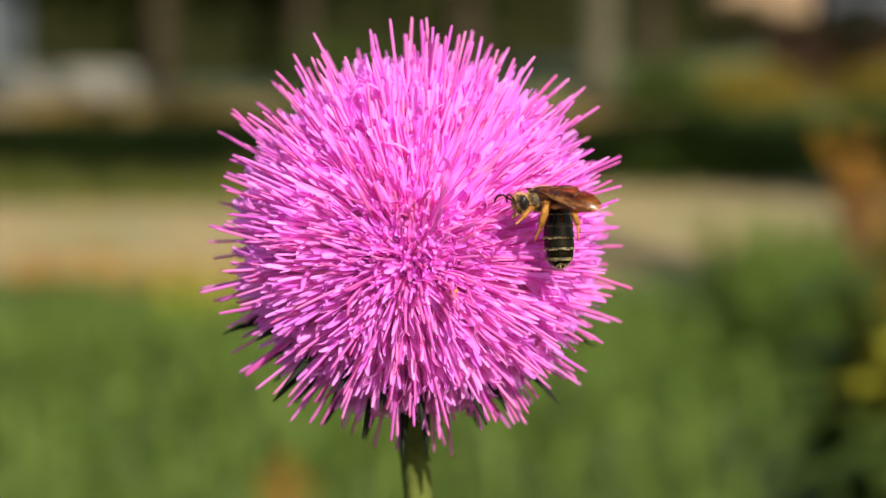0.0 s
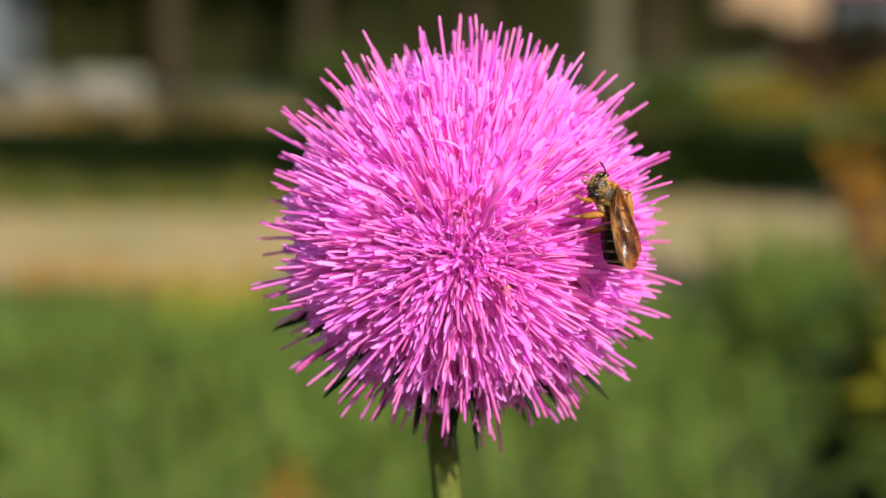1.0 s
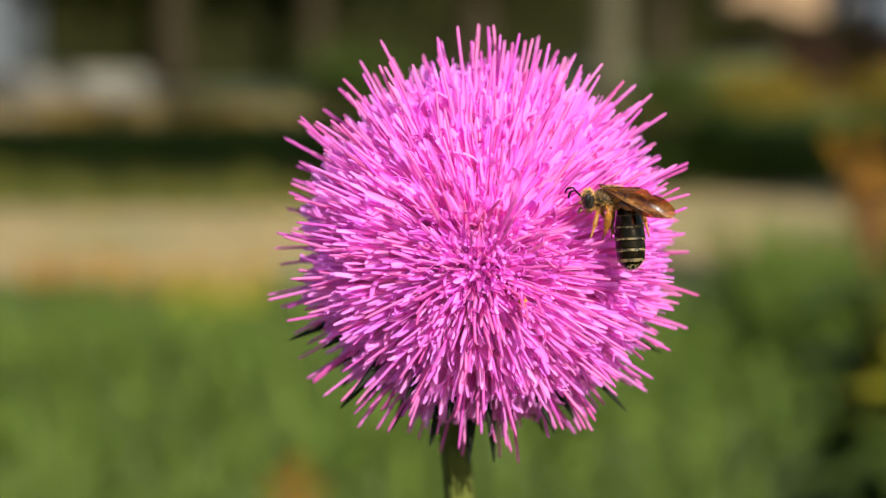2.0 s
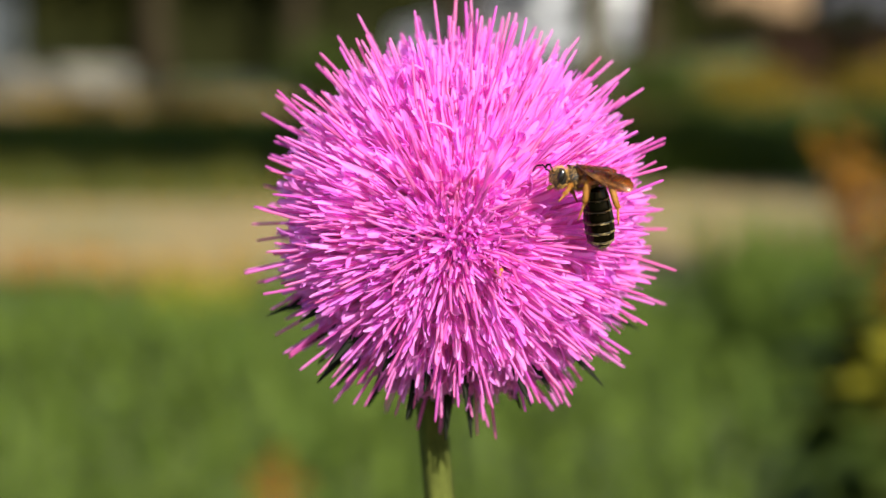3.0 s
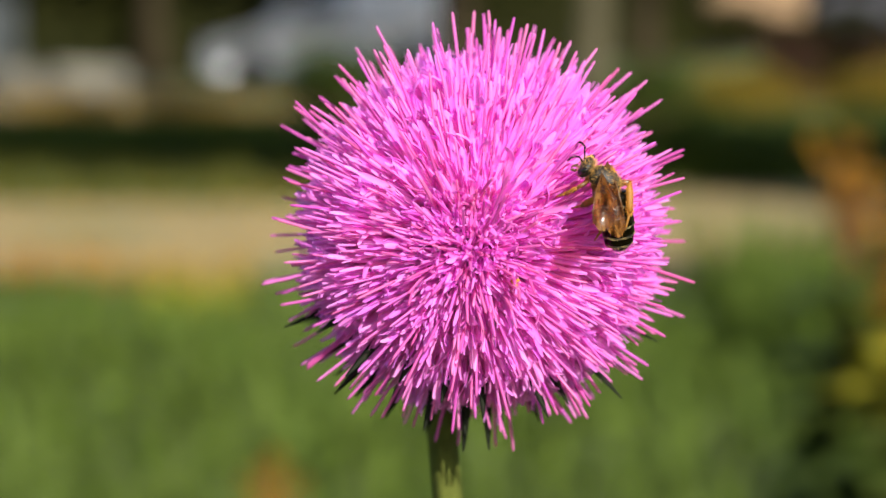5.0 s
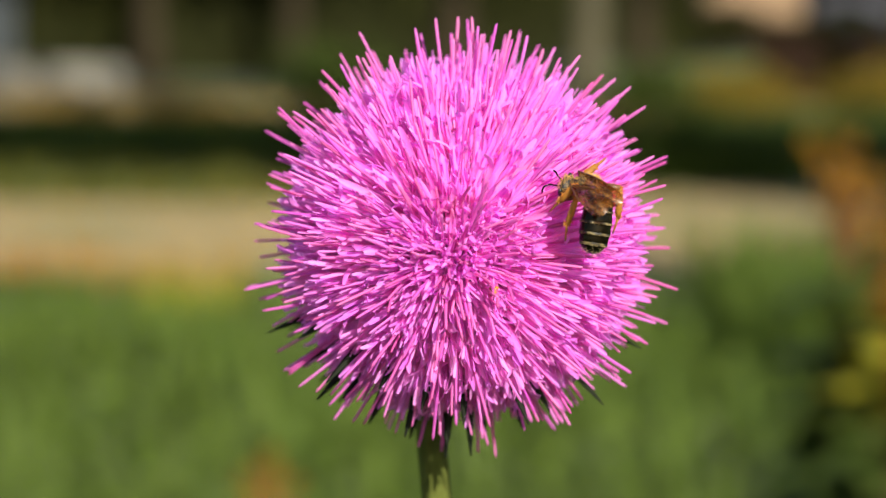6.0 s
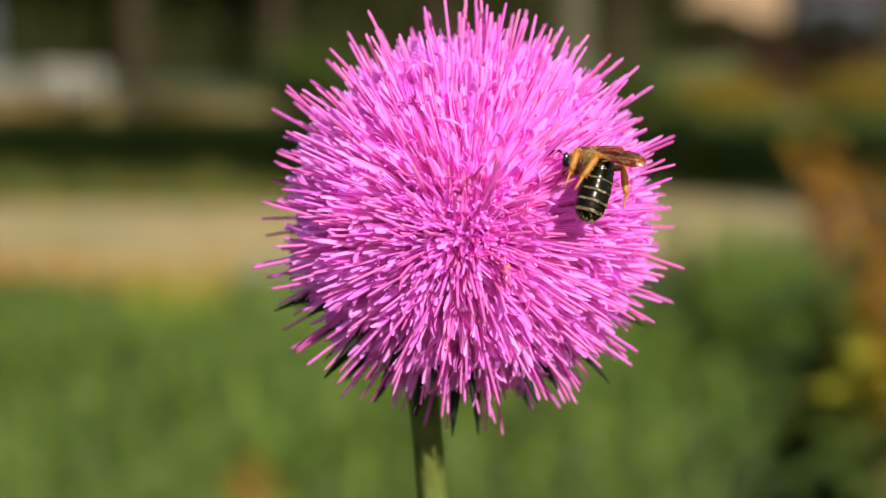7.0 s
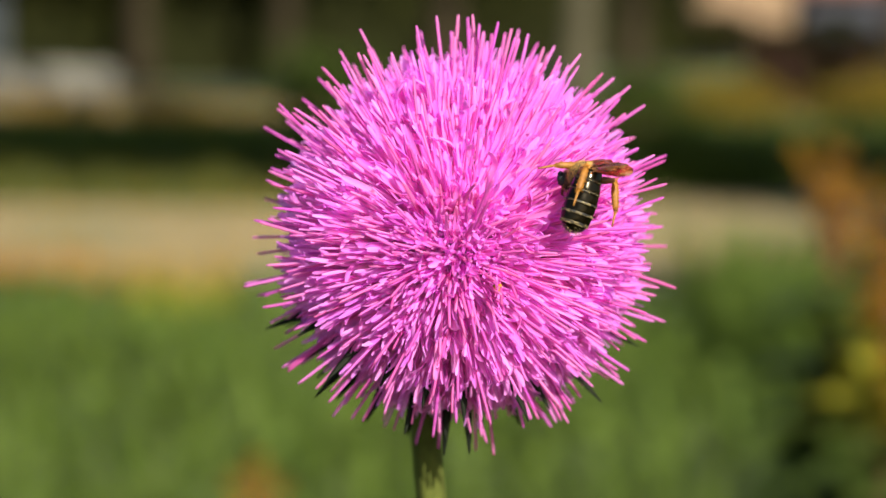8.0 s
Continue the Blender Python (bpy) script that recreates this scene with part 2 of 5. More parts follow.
# ---------------------------------------------------------------- mesh tools
class Shape:
    """Vertices, faces and a lengthwise uv, gathered piece by piece."""

    def __init__(self):
        self.v, self.f, self.uv = [], [], []

    def tube(self, points, radii, sides=6, flat=1.0, cap=True, side_axis=None):
        start, pts = len(self.v), [Vector(p) for p in points]
        axis = (pts[-1] - pts[0]).normalized()
        ref = Vector(side_axis) if side_axis else (Vector((1, 0, 0)) if abs(axis.x) < 0.8 else Vector((0, 1, 0)))
        for i, p in enumerate(pts):
            d = (pts[min(i + 1, len(pts) - 1)] - pts[max(i - 1, 0)]).normalized()
            a = (ref - d * ref.dot(d)).normalized()
            c = d.cross(a)
            for k in range(sides):
                w = 2 * math.pi * k / sides
                self.v.append(p + (a * math.cos(w) + c * math.sin(w) * flat) * radii[i])
                self.uv.append((k / sides, i / (len(pts) - 1)))
        for i in range(len(pts) - 1):
            for k in range(sides):
                a, b = start + i * sides + k, start + i * sides + (k + 1) % sides
                self.f.append((a, b, b + sides, a + sides))
        if cap:
            n = start + (len(pts) - 1) * sides
            self.f.append(tuple(range(n, n + sides)))
            self.f.append(tuple(range(start + sides - 1, start - 1, -1)))
        return self

    def blade(self, root, tip, width, bend, uv0=0.0):
        """A thin folded leaf of four triangles."""
        root, tip = Vector(root), Vector(tip)
        d = tip - root
        s = d.cross(Vector((bend[0], bend[1], 0.3))).normalized() * width
        mid, n = root + d * 0.5 + Vector(bend) * 0.5, len(self.v)
        self.v += [root - s * 0.4, root + s * 0.4, mid + s, mid - s, tip + Vector(bend)]
        self.uv += [(0, uv0), (1, uv0), (1, 0.5), (0, 0.5), (0.5, 1)]
        self.f += [(n, n + 1, n + 2, n + 3), (n + 3, n + 2, n + 4)]

    def leaf(self, p, size, rng, up=0.3):
        """A small pointed leaf, creased along its middle, at any angle."""
        a = Vector((rng.gauss(0, 1), rng.gauss(0, 1), rng.gauss(0, 1) + up)).normalized()
        b = a.orthogonal().normalized()
        b.rotate(Matrix.Rotation(rng.uniform(0, 6.28), 3, a))
        c, p, n = a.cross(b), Vector(p), len(self.v)
        s = size * rng.uniform(0.7, 1.3)
        self.v += [p, p + b * s * 0.5 + c * s * 0.28 + a * s * 0.08, p + b * s, p + b * s * 0.5 - c * s * 0.28 + a * s * 0.08]
        self.uv += [(0.5, 0), (1, 0.5), (0.5, 1), (0, 0.5)]
        self.f += [(n, n + 1, n + 2), (n, n + 2, n + 3)]

    def box(self, lo, hi, bevel=0.0):
        n, (x0, y0, z0), (x1, y1, z1) = len(self.v), lo, hi
        if bevel:
            # a box with its upright and level edges cut back
            b = bevel
            for z, i in ((z0, b), (z0 + b, 0), (z1 - b, 0), (z1, b)):
                for x, y in ((x0 + b, y0 + i), (x1 - b, y0 + i), (x1 - i, y0 + b), (x1 - i, y1 - b), (x1 - b, y1 - i), (x0 + b, y1 - i), (x0 + i, y1 - b), (x0 + i, y0 + b)):
                    self.v.append(Vector((x, y, z)))
                    self.uv.append((0, 0))
            for r in range(3):
                for k in range(8):
                    a, c = n + r * 8 + k, n + r * 8 + (k + 1) % 8
                    self.f.append((a, c, c + 8, a + 8))
            self.f += [tuple(range(n + 7, n - 1, -1)), tuple(range(n + 24, n + 32))]
            return self
        self.v += [Vector(p) for p in ((x0, y0, z0), (x1, y0, z0), (x1, y1, z0), (x0, y1, z0), (x0, y0, z1), (x1, y0, z1), (x1, y1, z1), (x0, y1, z1))]
        self.uv += [(0, 0)] * 8
        self.f += [tuple(n + i for i in q) for q in ((3, 2, 1, 0), (4, 5, 6, 7), (0, 1, 5, 4), (1, 2, 6, 5), (2, 3, 7, 6), (3, 0, 4, 7))]
        return self

    def lathe(self, profile, sides=24, axis="X", squash=(1.0, 1.0)):
        """profile: (place along the axis, radius)."""
        n = len(self.v)
        for i, (x, r) in enumerate(profile):
            for k in range(sides):
                w = 2 * math.pi * k / sides
                a, b = r * math.cos(w) * squash[0], r * math.sin(w) * squash[1]
                self.v.append(Vector((x, a, b)) if axis == "X" else Vector((a, x, b)) if axis == "Y" else Vector((a, b, x)))
                self.uv.append((k / sides, i / (len(profile) - 1)))
        for i in range(len(profile) - 1):
            for k in range(sides):
                a, b = n + i * sides + k, n + i * sides + (k + 1) % sides
                self.f.append((a, a + sides, b + sides, b))
        m = n + (len(profile) - 1) * sides
        self.f += [tuple(range(n, n + sides)), tuple(range(m + sides - 1, m - 1, -1))]
        return self

    def moved(self, m):
        self.v = [m @ Vector(p) for p in self.v]
        return self

    def mesh(self, name, mat, smooth=True):
        me = bpy.data.meshes.new(name)
        me.from_pydata([tuple(p) for p in self.v], [], self.f)
        layer = me.uv_layers.new(name="UVMap")
        loops = np.empty(len(me.loops), dtype=np.int32)
        me.loops.foreach_get("vertex_index", loops)
        layer.data.foreach_set("uv", np.array(self.uv, dtype=np.float32)[loops].ravel())
        me.polygons.foreach_set("use_smooth", [smooth] * len(me.polygons))
        me.materials.append(mat)
        me.update()
        return me


def part(name, shape, mat, parent, label="", smooth=True, m=None):
    me = shape.mesh(name, mat, smooth) if isinstance(shape, Shape) else shape
    ob = new(name, me)
    ob.parent = parent
    if m is not None:
        ob.matrix_basis = m
    if label:
        tagged(ob, label)
    return ob


def thing(name, label, category, m=None, group="", kind=""):
    ob = new(name)
    ob.empty_display_size = 0.05
    if m is not None:
        ob.matrix_basis = m
    return tagged(ob, label, category, group, kind)


def setting(name, shape, mat, label, smooth=False, kind="structure", category=""):
    return tagged(new(name, shape.mesh(name, mat, smooth)), label, category, kind=kind)


MM = 0.001


# ---------------------------------------------------------------- the ground
def sheet(x0, x1, y0, y1, nx, ny, z, rough, seed):
    s, rng = Shape(), random.Random(seed)
    for j in range(ny + 1):
        for i in range(nx + 1):
            x, y = x0 + (x1 - x0) * i / nx, y0 + (y1 - y0) * j / ny
            edge = i in (0, nx) or j in (0, ny)
            s.v.append(Vector((x, y, z + (0 if edge else rough * noise.noise((x * 0.7, y * 0.7, seed))))))
            s.uv.append((i / nx, j / ny))
    for j in range(ny):
        for i in range(nx):
            a = j * (nx + 1) + i
            s.f.append((a, a + 1, a + nx + 2, a + nx + 1))
    return s


setting("ground", sheet(-600, 600, -200, 1500, 60, 80, 0.0, 0.0, 1), GROUND, "green meadow ground with low grass", True, category="ground")
path_sheet = sheet(-40, 40, 8.3, 12.9, 320, 16, 0.03, 0.02, 2)
for p in path_sheet.v:                                    # the far edge swings away to the right
    k = min(1.0, max(0.0, (p.x + 1.0) / 2.0))
    far = 11.8 + 1.5 * k * k * (3 - 2 * k) + 0.12 * noise.noise((p.x * 0.9, 0, 5))
    p.y = 8.3 + (p.y - 8.3) * (far - 8.3) / 4.6
setting("path", path_sheet, PATH, "beige dry trodden path across the meadow", True, category="path")


def road_height(x):
    """The road climbs from the dip by the trees towards the houses."""
    return 0.03 + 0.0714 * (min(max(x, -4.3), 13.0) + 4.3)


def ramp_strip(y_z):
    """A strip along the road: pairs of y and the share of the road's height there."""
    s, xs = Shape(), [-150, -60, -20, -8, -4.8, -4.3, -3.8, -2, 0, 3, 6, 9, 12.5, 13, 13.5, 20, 60, 150]
    for y, k, up in y_z:
        for x in xs:
            s.v.append(Vector((x, y, k * road_height(x) + up)))
            s.uv.append((0, 0))
    n = len(xs)
    for j in range(len(y_z) - 1):
        for i in range(n - 1):
            a = j * n + i
            s.f.append((a, a + 1, a + n + 1, a + n))
    return s


setting("road", ramp_strip([(30.9, 1, 0.0), (33.5, 1, 0.02), (36.1, 1, 0.0)]), ASPHALT, "grey asphalt road behind the trees", True, category="road")
setting("road_bank", ramp_strip([(29.9, 0, -0.05), (30.9, 1, -0.004)]), GROUND, "grassy bank below the road", True, category="bank")
setting("road_bank", ramp_strip([(36.1, 1, -0.004), (37.1, 0, -0.05)]), GROUND, "grassy bank below the road", True, category="bank")
setting("verge", sheet(-60, 60, 19.0, 30.3, 160, 24, 0.012, 0.006, 4), PATH, "dry tan roadside verge", True, category="verge")


def grass(name, label, count, area, height, width, mat, seed, low_from=None, weeds=0.0):
    """Blades over an area; low_from: where they begin to stay short towards the path; weeds: share of broad leaves among them."""
    rng, s = random.Random(seed), Shape()
    x0, x1, y0, y1 = area
    for _ in range(count):
        x, y = rng.uniform(x0, x1), rng.uniform(y0, y1)
        h = rng.uniform(*height) * (0.75 + 0.5 * noise.noise((x * 1.3, y * 1.3, seed)))
        if low_from is not None:
            h *= 1 - 0.78 * min(1.0, max(0.0, (y - low_from) / 2.2))
        a = rng.uniform(0, 6.28)
        lean = rng.uniform(0.1, 0.6) * h
        if rng.random() < weeds:
            s.leaf((x, y, h * rng.uniform(0.3, 1.0)), rng.uniform(0.03, 0.075), rng, 0.8)
        else:
            s.blade((x, y, 0), (x, y, h), width * rng.uniform(0.6, 1.4), (lean * math.cos(a), lean * math.sin(a), -0.08 * h))
    return tagged(new(name, s.mesh(name, mat)), label, "grass", kind="stuff")


grass("meadow_grass", "tall green meadow grass and weeds", 38000, (-4.5, 4.5, -2.0, 8.3), (0.18, 0.42), 0.009, GRASS, 11, 5.6, 0.4)
grass("verge_grass", "short olive green grass beyond the path", 5200, (-9.0, -0.3, 11.5, 15.3), (0.08, 0.2), 0.015, OLIVE, 12)
grass("verge_grass", "short green grass beyond the path", 4000, (-0.3, 9.0, 13.1, 15.3), (0.08, 0.2), 0.015, GRASS, 15)
grass("tall_grass", "clump of tall green grass beside the path", 2300, (1.02, 1.9, 5.2, 7.0), (0.44, 0.70), 0.011, GRASS, 16, None, 0.1)
grass("dry_grass", "thin straw coloured grass along the path", 2500, (-6.0, 6.0, 8.2, 13.1), (0.04, 0.12), 0.012, DRY_GRASS, 13)
grass("dry_grass", "tuft of golden dry grass at the edge of the path", 180, (-1.45, -0.80, 7.9, 8.7), (0.08, 0.17), 0.012, DRY_GRASS, 17)
grass("dry_grass", "tuft of brown dry grass at the edge of the path", 110, (-1.95, -1.5, 8.1, 9.2), (0.06, 0.14), 0.012, RUST, 18)
grass("yellow_grass", "patch of yellowing grass in the meadow", 260, (-1.15, -0.75, 7.2, 7.8), (0.08, 0.16), 0.012, YELLOW_LEAF, 19)
grass("roadside_grass", "dry tan grass on the roadside verge", 6000, (-14.0, 14.0, 19.0, 30.0), (0.08, 0.22), 0.02, DRY_GRASS, 14)


# ---------------------------------------------------------------- shrubs and trees
def foliage(count, lumps, size, seed, spread=0.33):
    rng, s = random.Random(seed), Shape()
    for _ in range(count):
        c, r = rng.choice(lumps)
        d = Vector((rng.gauss(0, 1), rng.gauss(0, 1), rng.gauss(0, 1))).normalized() * rng.uniform(1 - spread * 2, 1.08)
        p = Vector((c[0] + d.x * r[0], c[1] + d.y * r[1], max(0.01, c[2] + d.z * r[2])))
        s.leaf(p, size, rng)
    return s


def shrub(label, x, y, width, height, mat, count, size, seed, category="shrub"):
    rng = random.Random(seed)
    ob = thing("shrub", label, category, pose(x, y, 0))
    lumps = []
    for i in range(7):
        a = rng.uniform(0, 6.28)
        r = rng.uniform(0.1, 0.36) * width
        k = rng.uniform(0.6, 1.0)
        lumps.append(((r * math.cos(a), r * 0.6 * math.sin(a), height * 0.5 * k), (width * 0.3, width * 0.25, height * 0.5 * k)))
    part("foliage", foliage(count, lumps, size, seed), mat, ob)
    wood = Shape()
    for i in range(6):
        a = rng.uniform(0, 6.28)
        q = Vector((math.cos(a) * width * 0.3, math.sin(a) * width * 0.2, height * 0.75))
        wood.tube([(0, 0, -0.02), q * 0.5 + Vector((0, 0, 0.05)), q], (0.02, 0.014, 0.005), 5)
    part("branch_frame", wood, BARK_DARK, ob)
    return ob


def tree(label, x, y, trunk_r, bark, seed, height=7.2, clear=3.0, wide=2.0, leaves=1500, size=0.26):
    rng = random.Random(seed)
    ob = thing("tree", label, "tree", pose(x, y, 0), group="roadside trees")
    pts, rad = [], []
    for i in range(8):
        z = height * 0.72 * i / 7
        pts.append((rng.gauss(0, 0.03) * i * 0.4, rng.gauss(0, 0.03) * i * 0.4, z - 0.03))
        rad.append(trunk_r * ((1.35 if i == 0 else 1.0) - 0.1 * i))
    part("trunk", Shape().tube(pts, rad, 14), bark, ob)
    limbs, lumps = Shape(), []
    for i in range(9):
        a, z = 6.28 * i / 9 + rng.uniform(-0.3, 0.3), rng.uniform(clear + 0.2, height * 0.68)
        out = wide * rng.uniform(0.5, 0.85)
        e = Vector((math.cos(a) * out, math.sin(a) * out, z + rng.uniform(0.5, 1.6)))
        limbs.tube([(0, 0, z - 0.3), e * 0.5 + Vector((0, 0, z * 0.5 - 0.1)), e], (trunk_r * 0.36, trunk_r * 0.2, 0.02), 7)
        lumps.append((tuple(e), (wide * 0.42, wide * 0.42, 0.8)))
    lumps.append(((0, 0, height * 0.85), (wide * 0.6, wide * 0.6, height * 0.2)))
    part("branch_frame", limbs, bark, ob)
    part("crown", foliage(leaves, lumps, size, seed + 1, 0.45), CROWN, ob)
    return ob


def hedge(name, label, x0, x1, y0, y1, height, mat, count, size, seed):
    rng, s = random.Random(seed), Shape()
    for _ in range(count):
        x, y = rng.uniform(x0, x1), rng.uniform(y0, y1)
        h = height * (0.8 + 0.35 * noise.noise((x * 0.8, y * 0.8, seed)))
        z = h * (1 - rng.random() ** 2.2)
        s.leaf((x, y, max(0.02, z)), size, rng)
    ob = thing(name, label, "hedge")
    part("foliage", s, mat, ob)
    core = sheet(x0, x1, y0 + 0.15, y1 - 0.15, 40, 3, 0, 0, seed)
    for p in core.v:
        edge = p.x in (x0, x1)
        p.z = -0.02 if edge or p.y < y0 + 0.2 or p.y > y1 - 0.2 else height * (0.6 + 0.2 * noise.noise((p.x, p.y, seed)))
    part("inner_growth", core, mat, ob)
    return ob


hedge("low_hedge", "low dark green hedge in front of the trees", -11, 2.4, 15.1, 18.8, 0.27, HEDGE, 14000, 0.12, 21)
hedge("weedy_bank", "bank of rank olive green weeds beyond the path", 2.4, 11, 15.3, 21.0, 0.34, WEED, 8000, 0.13, 44)
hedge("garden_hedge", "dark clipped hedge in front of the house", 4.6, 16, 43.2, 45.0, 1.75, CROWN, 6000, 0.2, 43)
shrub("dense dark green shrub beside the path", 1.80, 13.6, 1.7, 0.60, HEDGE, 4200, 0.08, 22)
shrub("dense dark green shrub under the trees", 2.75, 24.6, 1.1, 0.85, HEDGE, 1800, 0.09, 23)
shrub("dense dark green shrub under the trees", -1.3, 24.0, 1.7, 1.0, HEDGE, 2600, 0.09, 27)
shrub("dry golden brown shrub on the roadside", 4.05, 26.0, 1.8, 0.76, GOLD, 2600, 0.09, 24)
shrub("golden olive shrub on the roadside", 6.1, 26.4, 2.6, 0.86, GOLD, 2600, 0.09, 28)
shrub("dry tan shrub on the roadside", -2.5, 19.6, 1.1, 0.56, DRY_GRASS, 1700, 0.06, 25)
shrub("dry tan shrub on the roadside", -4.5, 24.2, 1.5, 0.30, DRY_GRASS, 1200, 0.07, 26)

tree("roadside tree with a pale bare trunk", 2.05, 25.2, 0.25, BARK_PALE, 31)
tree("roadside tree with a dark trunk", -5.7, 39.0, 0.3, BARK_DARK, 32)
tree("roadside tree with a dark trunk", -2.75, 38.6, 0.26, BARK_DARK, 33)
tree("roadside tree with a dark trunk", 3.0, 28.0, 0.24, BARK_DARK, 34)
tree("roadside tree with a dark trunk", 0.3, 27.2, 0.3, BARK_DARK, 35)
tree("roadside tree with a dark trunk", -9.4, 26.0, 0.3, BARK_DARK, 36)
tree("roadside tree with a dark trunk", 9.8, 27.0, 0.3, BARK_DARK, 37)
tree("roadside tree with a dark trunk", 6.9, 28.0, 0.28, BARK_DARK, 38)
tree("roadside tree with a dark trunk", 13.5, 26.0, 0.3, BARK_DARK, 39)
# out of view to the right, added only to throw shade on the low hedge
tree("unseen tall tree added beside the meadow to shade the low hedge", 2.9, 4.2, 0.3, BARK_DARK, 61, 14.0, 8.8, 4.6, 7000, 0.36)
# also unseen; its sparse crown is added to dim the vans, barrier and shed
tree("unseen thin-leaved tree added to dapple the road with shade", 3.4, 10.0, 0.26, BARK_DARK, 63, 20.0, 13.0, 4.2, 1600, 0.4)
# a second unseen tree, added for the shade on the hedge's right part
tree("unseen tall tree added beside the meadow to shade the low hedge", 5.4, 5.9, 0.24, BARK_DARK, 62, 8.4, 4.8, 2.6, 5200, 0.3)
hedge("tall_hedge", "tall hedge across the road, leaves coloured dark as in shade", -26, 6.0, 41.0, 43.0, 4.6, CROWN, 14000, 0.3, 41)
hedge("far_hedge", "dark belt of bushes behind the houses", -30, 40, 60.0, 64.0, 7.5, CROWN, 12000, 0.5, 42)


# ---------------------------------------------------------------- houses and fence
def house(label, x0, x1, y0, y1, wall_h, wall_mat, openings):
    ob = thing("house", label, "house", pose(x0, y0, 0))
    w, d, t = x1 - x0, y1 - y0, 0.3
    cuts = sorted(openings)
    x = 0.0
    for a, b, lo, hi, kind in cuts:
        part("wall", Shape().box((x, 0, -0.05), (a, t, wall_h)), wall_mat, ob, smooth=False)
        part("wall", Shape().box((a, 0, hi), (b, t, wall_h)), wall_mat, ob, smooth=False)
        if lo > 0:
            part("wall", Shape().box((a, 0, -0.05), (b, t, lo)), wall_mat, ob, smooth=False)
        win = part(kind, Shape().box((a + 0.05, 0.12, lo + 0.05), (b - 0.05, 0.15, hi - 0.05)), GLASS if kind == "window" else BOARD, ob, smooth=False)
        fr = Shape()
        for q in (((a, 0.08, lo), (a + 0.06, 0.19, hi)), ((b - 0.06, 0.08, lo), (b, 0.19, hi)), ((a + 0.06, 0.08, hi - 0.06), (b - 0.06, 0.19, hi)), ((a + 0.06, 0.08, lo), (b - 0.06, 0.19, lo + 0.06))):
            fr.box(*q)
        part("frame", fr, FRAME_WHITE, win, smooth=False)
        if kind == "window":
            part("sill", Shape().box((a - 0.05, -0.06, lo - 0.05), (b + 0.05, 0.07, lo - 0.003)), FRAME_WHITE, win, smooth=False)
        x = b
    part("wall", Shape().box((x, 0, -0.05), (w, t, wall_h)), wall_mat, ob, smooth=False)
    part("wall", Shape().box((0, d - t, -0.05), (w, d, wall_h)), wall_mat, ob, smooth=False)
    for q in (0, w - t):
        part("wall", Shape().box((q, t, -0.05), (q + t, d - t, wall_h)), wall_mat, ob, smooth=False)
    roof, e, rise = Shape(), 0.45, d * 0.32
    n = len(roof.v)
    for px, py, pz in ((-e, -e, -0.15), (w + e, -e, -0.15), (w + e, d + e, -0.15), (-e, d + e, -0.15), (-e, d / 2, rise), (w + e, d / 2, rise)):
        for up in (0, 0.16):
            roof.v.append(Vector((px, py, wall_h + pz + up + 0.02)))
            roof.uv.append((0, 0))
    for q in ((0, 2, 10, 8), (4, 6, 8, 10), (0, 8, 6), (2, 4, 10)):
        roof.f.append(tuple(n + i for i in q[::-1]))
        roof.f.append(tuple(n + i + 1 for i in q))
    for a, b in ((0, 2), (2, 4), (4, 6), (6, 0)):
        roof.f.append((n + a, n + b, n + b + 1, n + a + 1))
    part("roof", roof, ROOF, ob, smooth=False)
    return ob


house("sand coloured plastered house with a brown roof", 6.7, 9.15, 48, 54, 3.1, PLASTER, [])
house("blue grey rendered garage beside the house", 9.7, 14.2, 49, 55, 2.6, SLATE_WALL, [(2.6, 4.0, 0.0, 2.1, "door")])


house("pale blue grey shed across the road", -13.2, -8.7, 37.2, 40.4, 2.5, SHED, [(1.2, 2.2, 0.0, 2.0, "door")])


def board_fence(x0, x1, y, h):
    ob = thing("board_fence", "low red brown weathered board fence by the road", "fence", pose(x0, y, 0))
    n = int((x1 - x0) / 0.145)
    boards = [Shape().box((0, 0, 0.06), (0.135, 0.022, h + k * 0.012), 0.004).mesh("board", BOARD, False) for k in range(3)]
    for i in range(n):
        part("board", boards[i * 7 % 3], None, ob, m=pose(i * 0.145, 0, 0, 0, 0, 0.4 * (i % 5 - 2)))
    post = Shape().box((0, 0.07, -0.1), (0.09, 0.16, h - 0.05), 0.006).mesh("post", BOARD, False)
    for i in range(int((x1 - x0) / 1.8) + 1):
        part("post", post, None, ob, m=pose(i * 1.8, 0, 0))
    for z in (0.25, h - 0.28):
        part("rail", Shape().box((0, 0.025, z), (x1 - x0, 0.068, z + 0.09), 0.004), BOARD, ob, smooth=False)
    return ob


board_fence(5.0, 11.5, 29.6, 1.1)


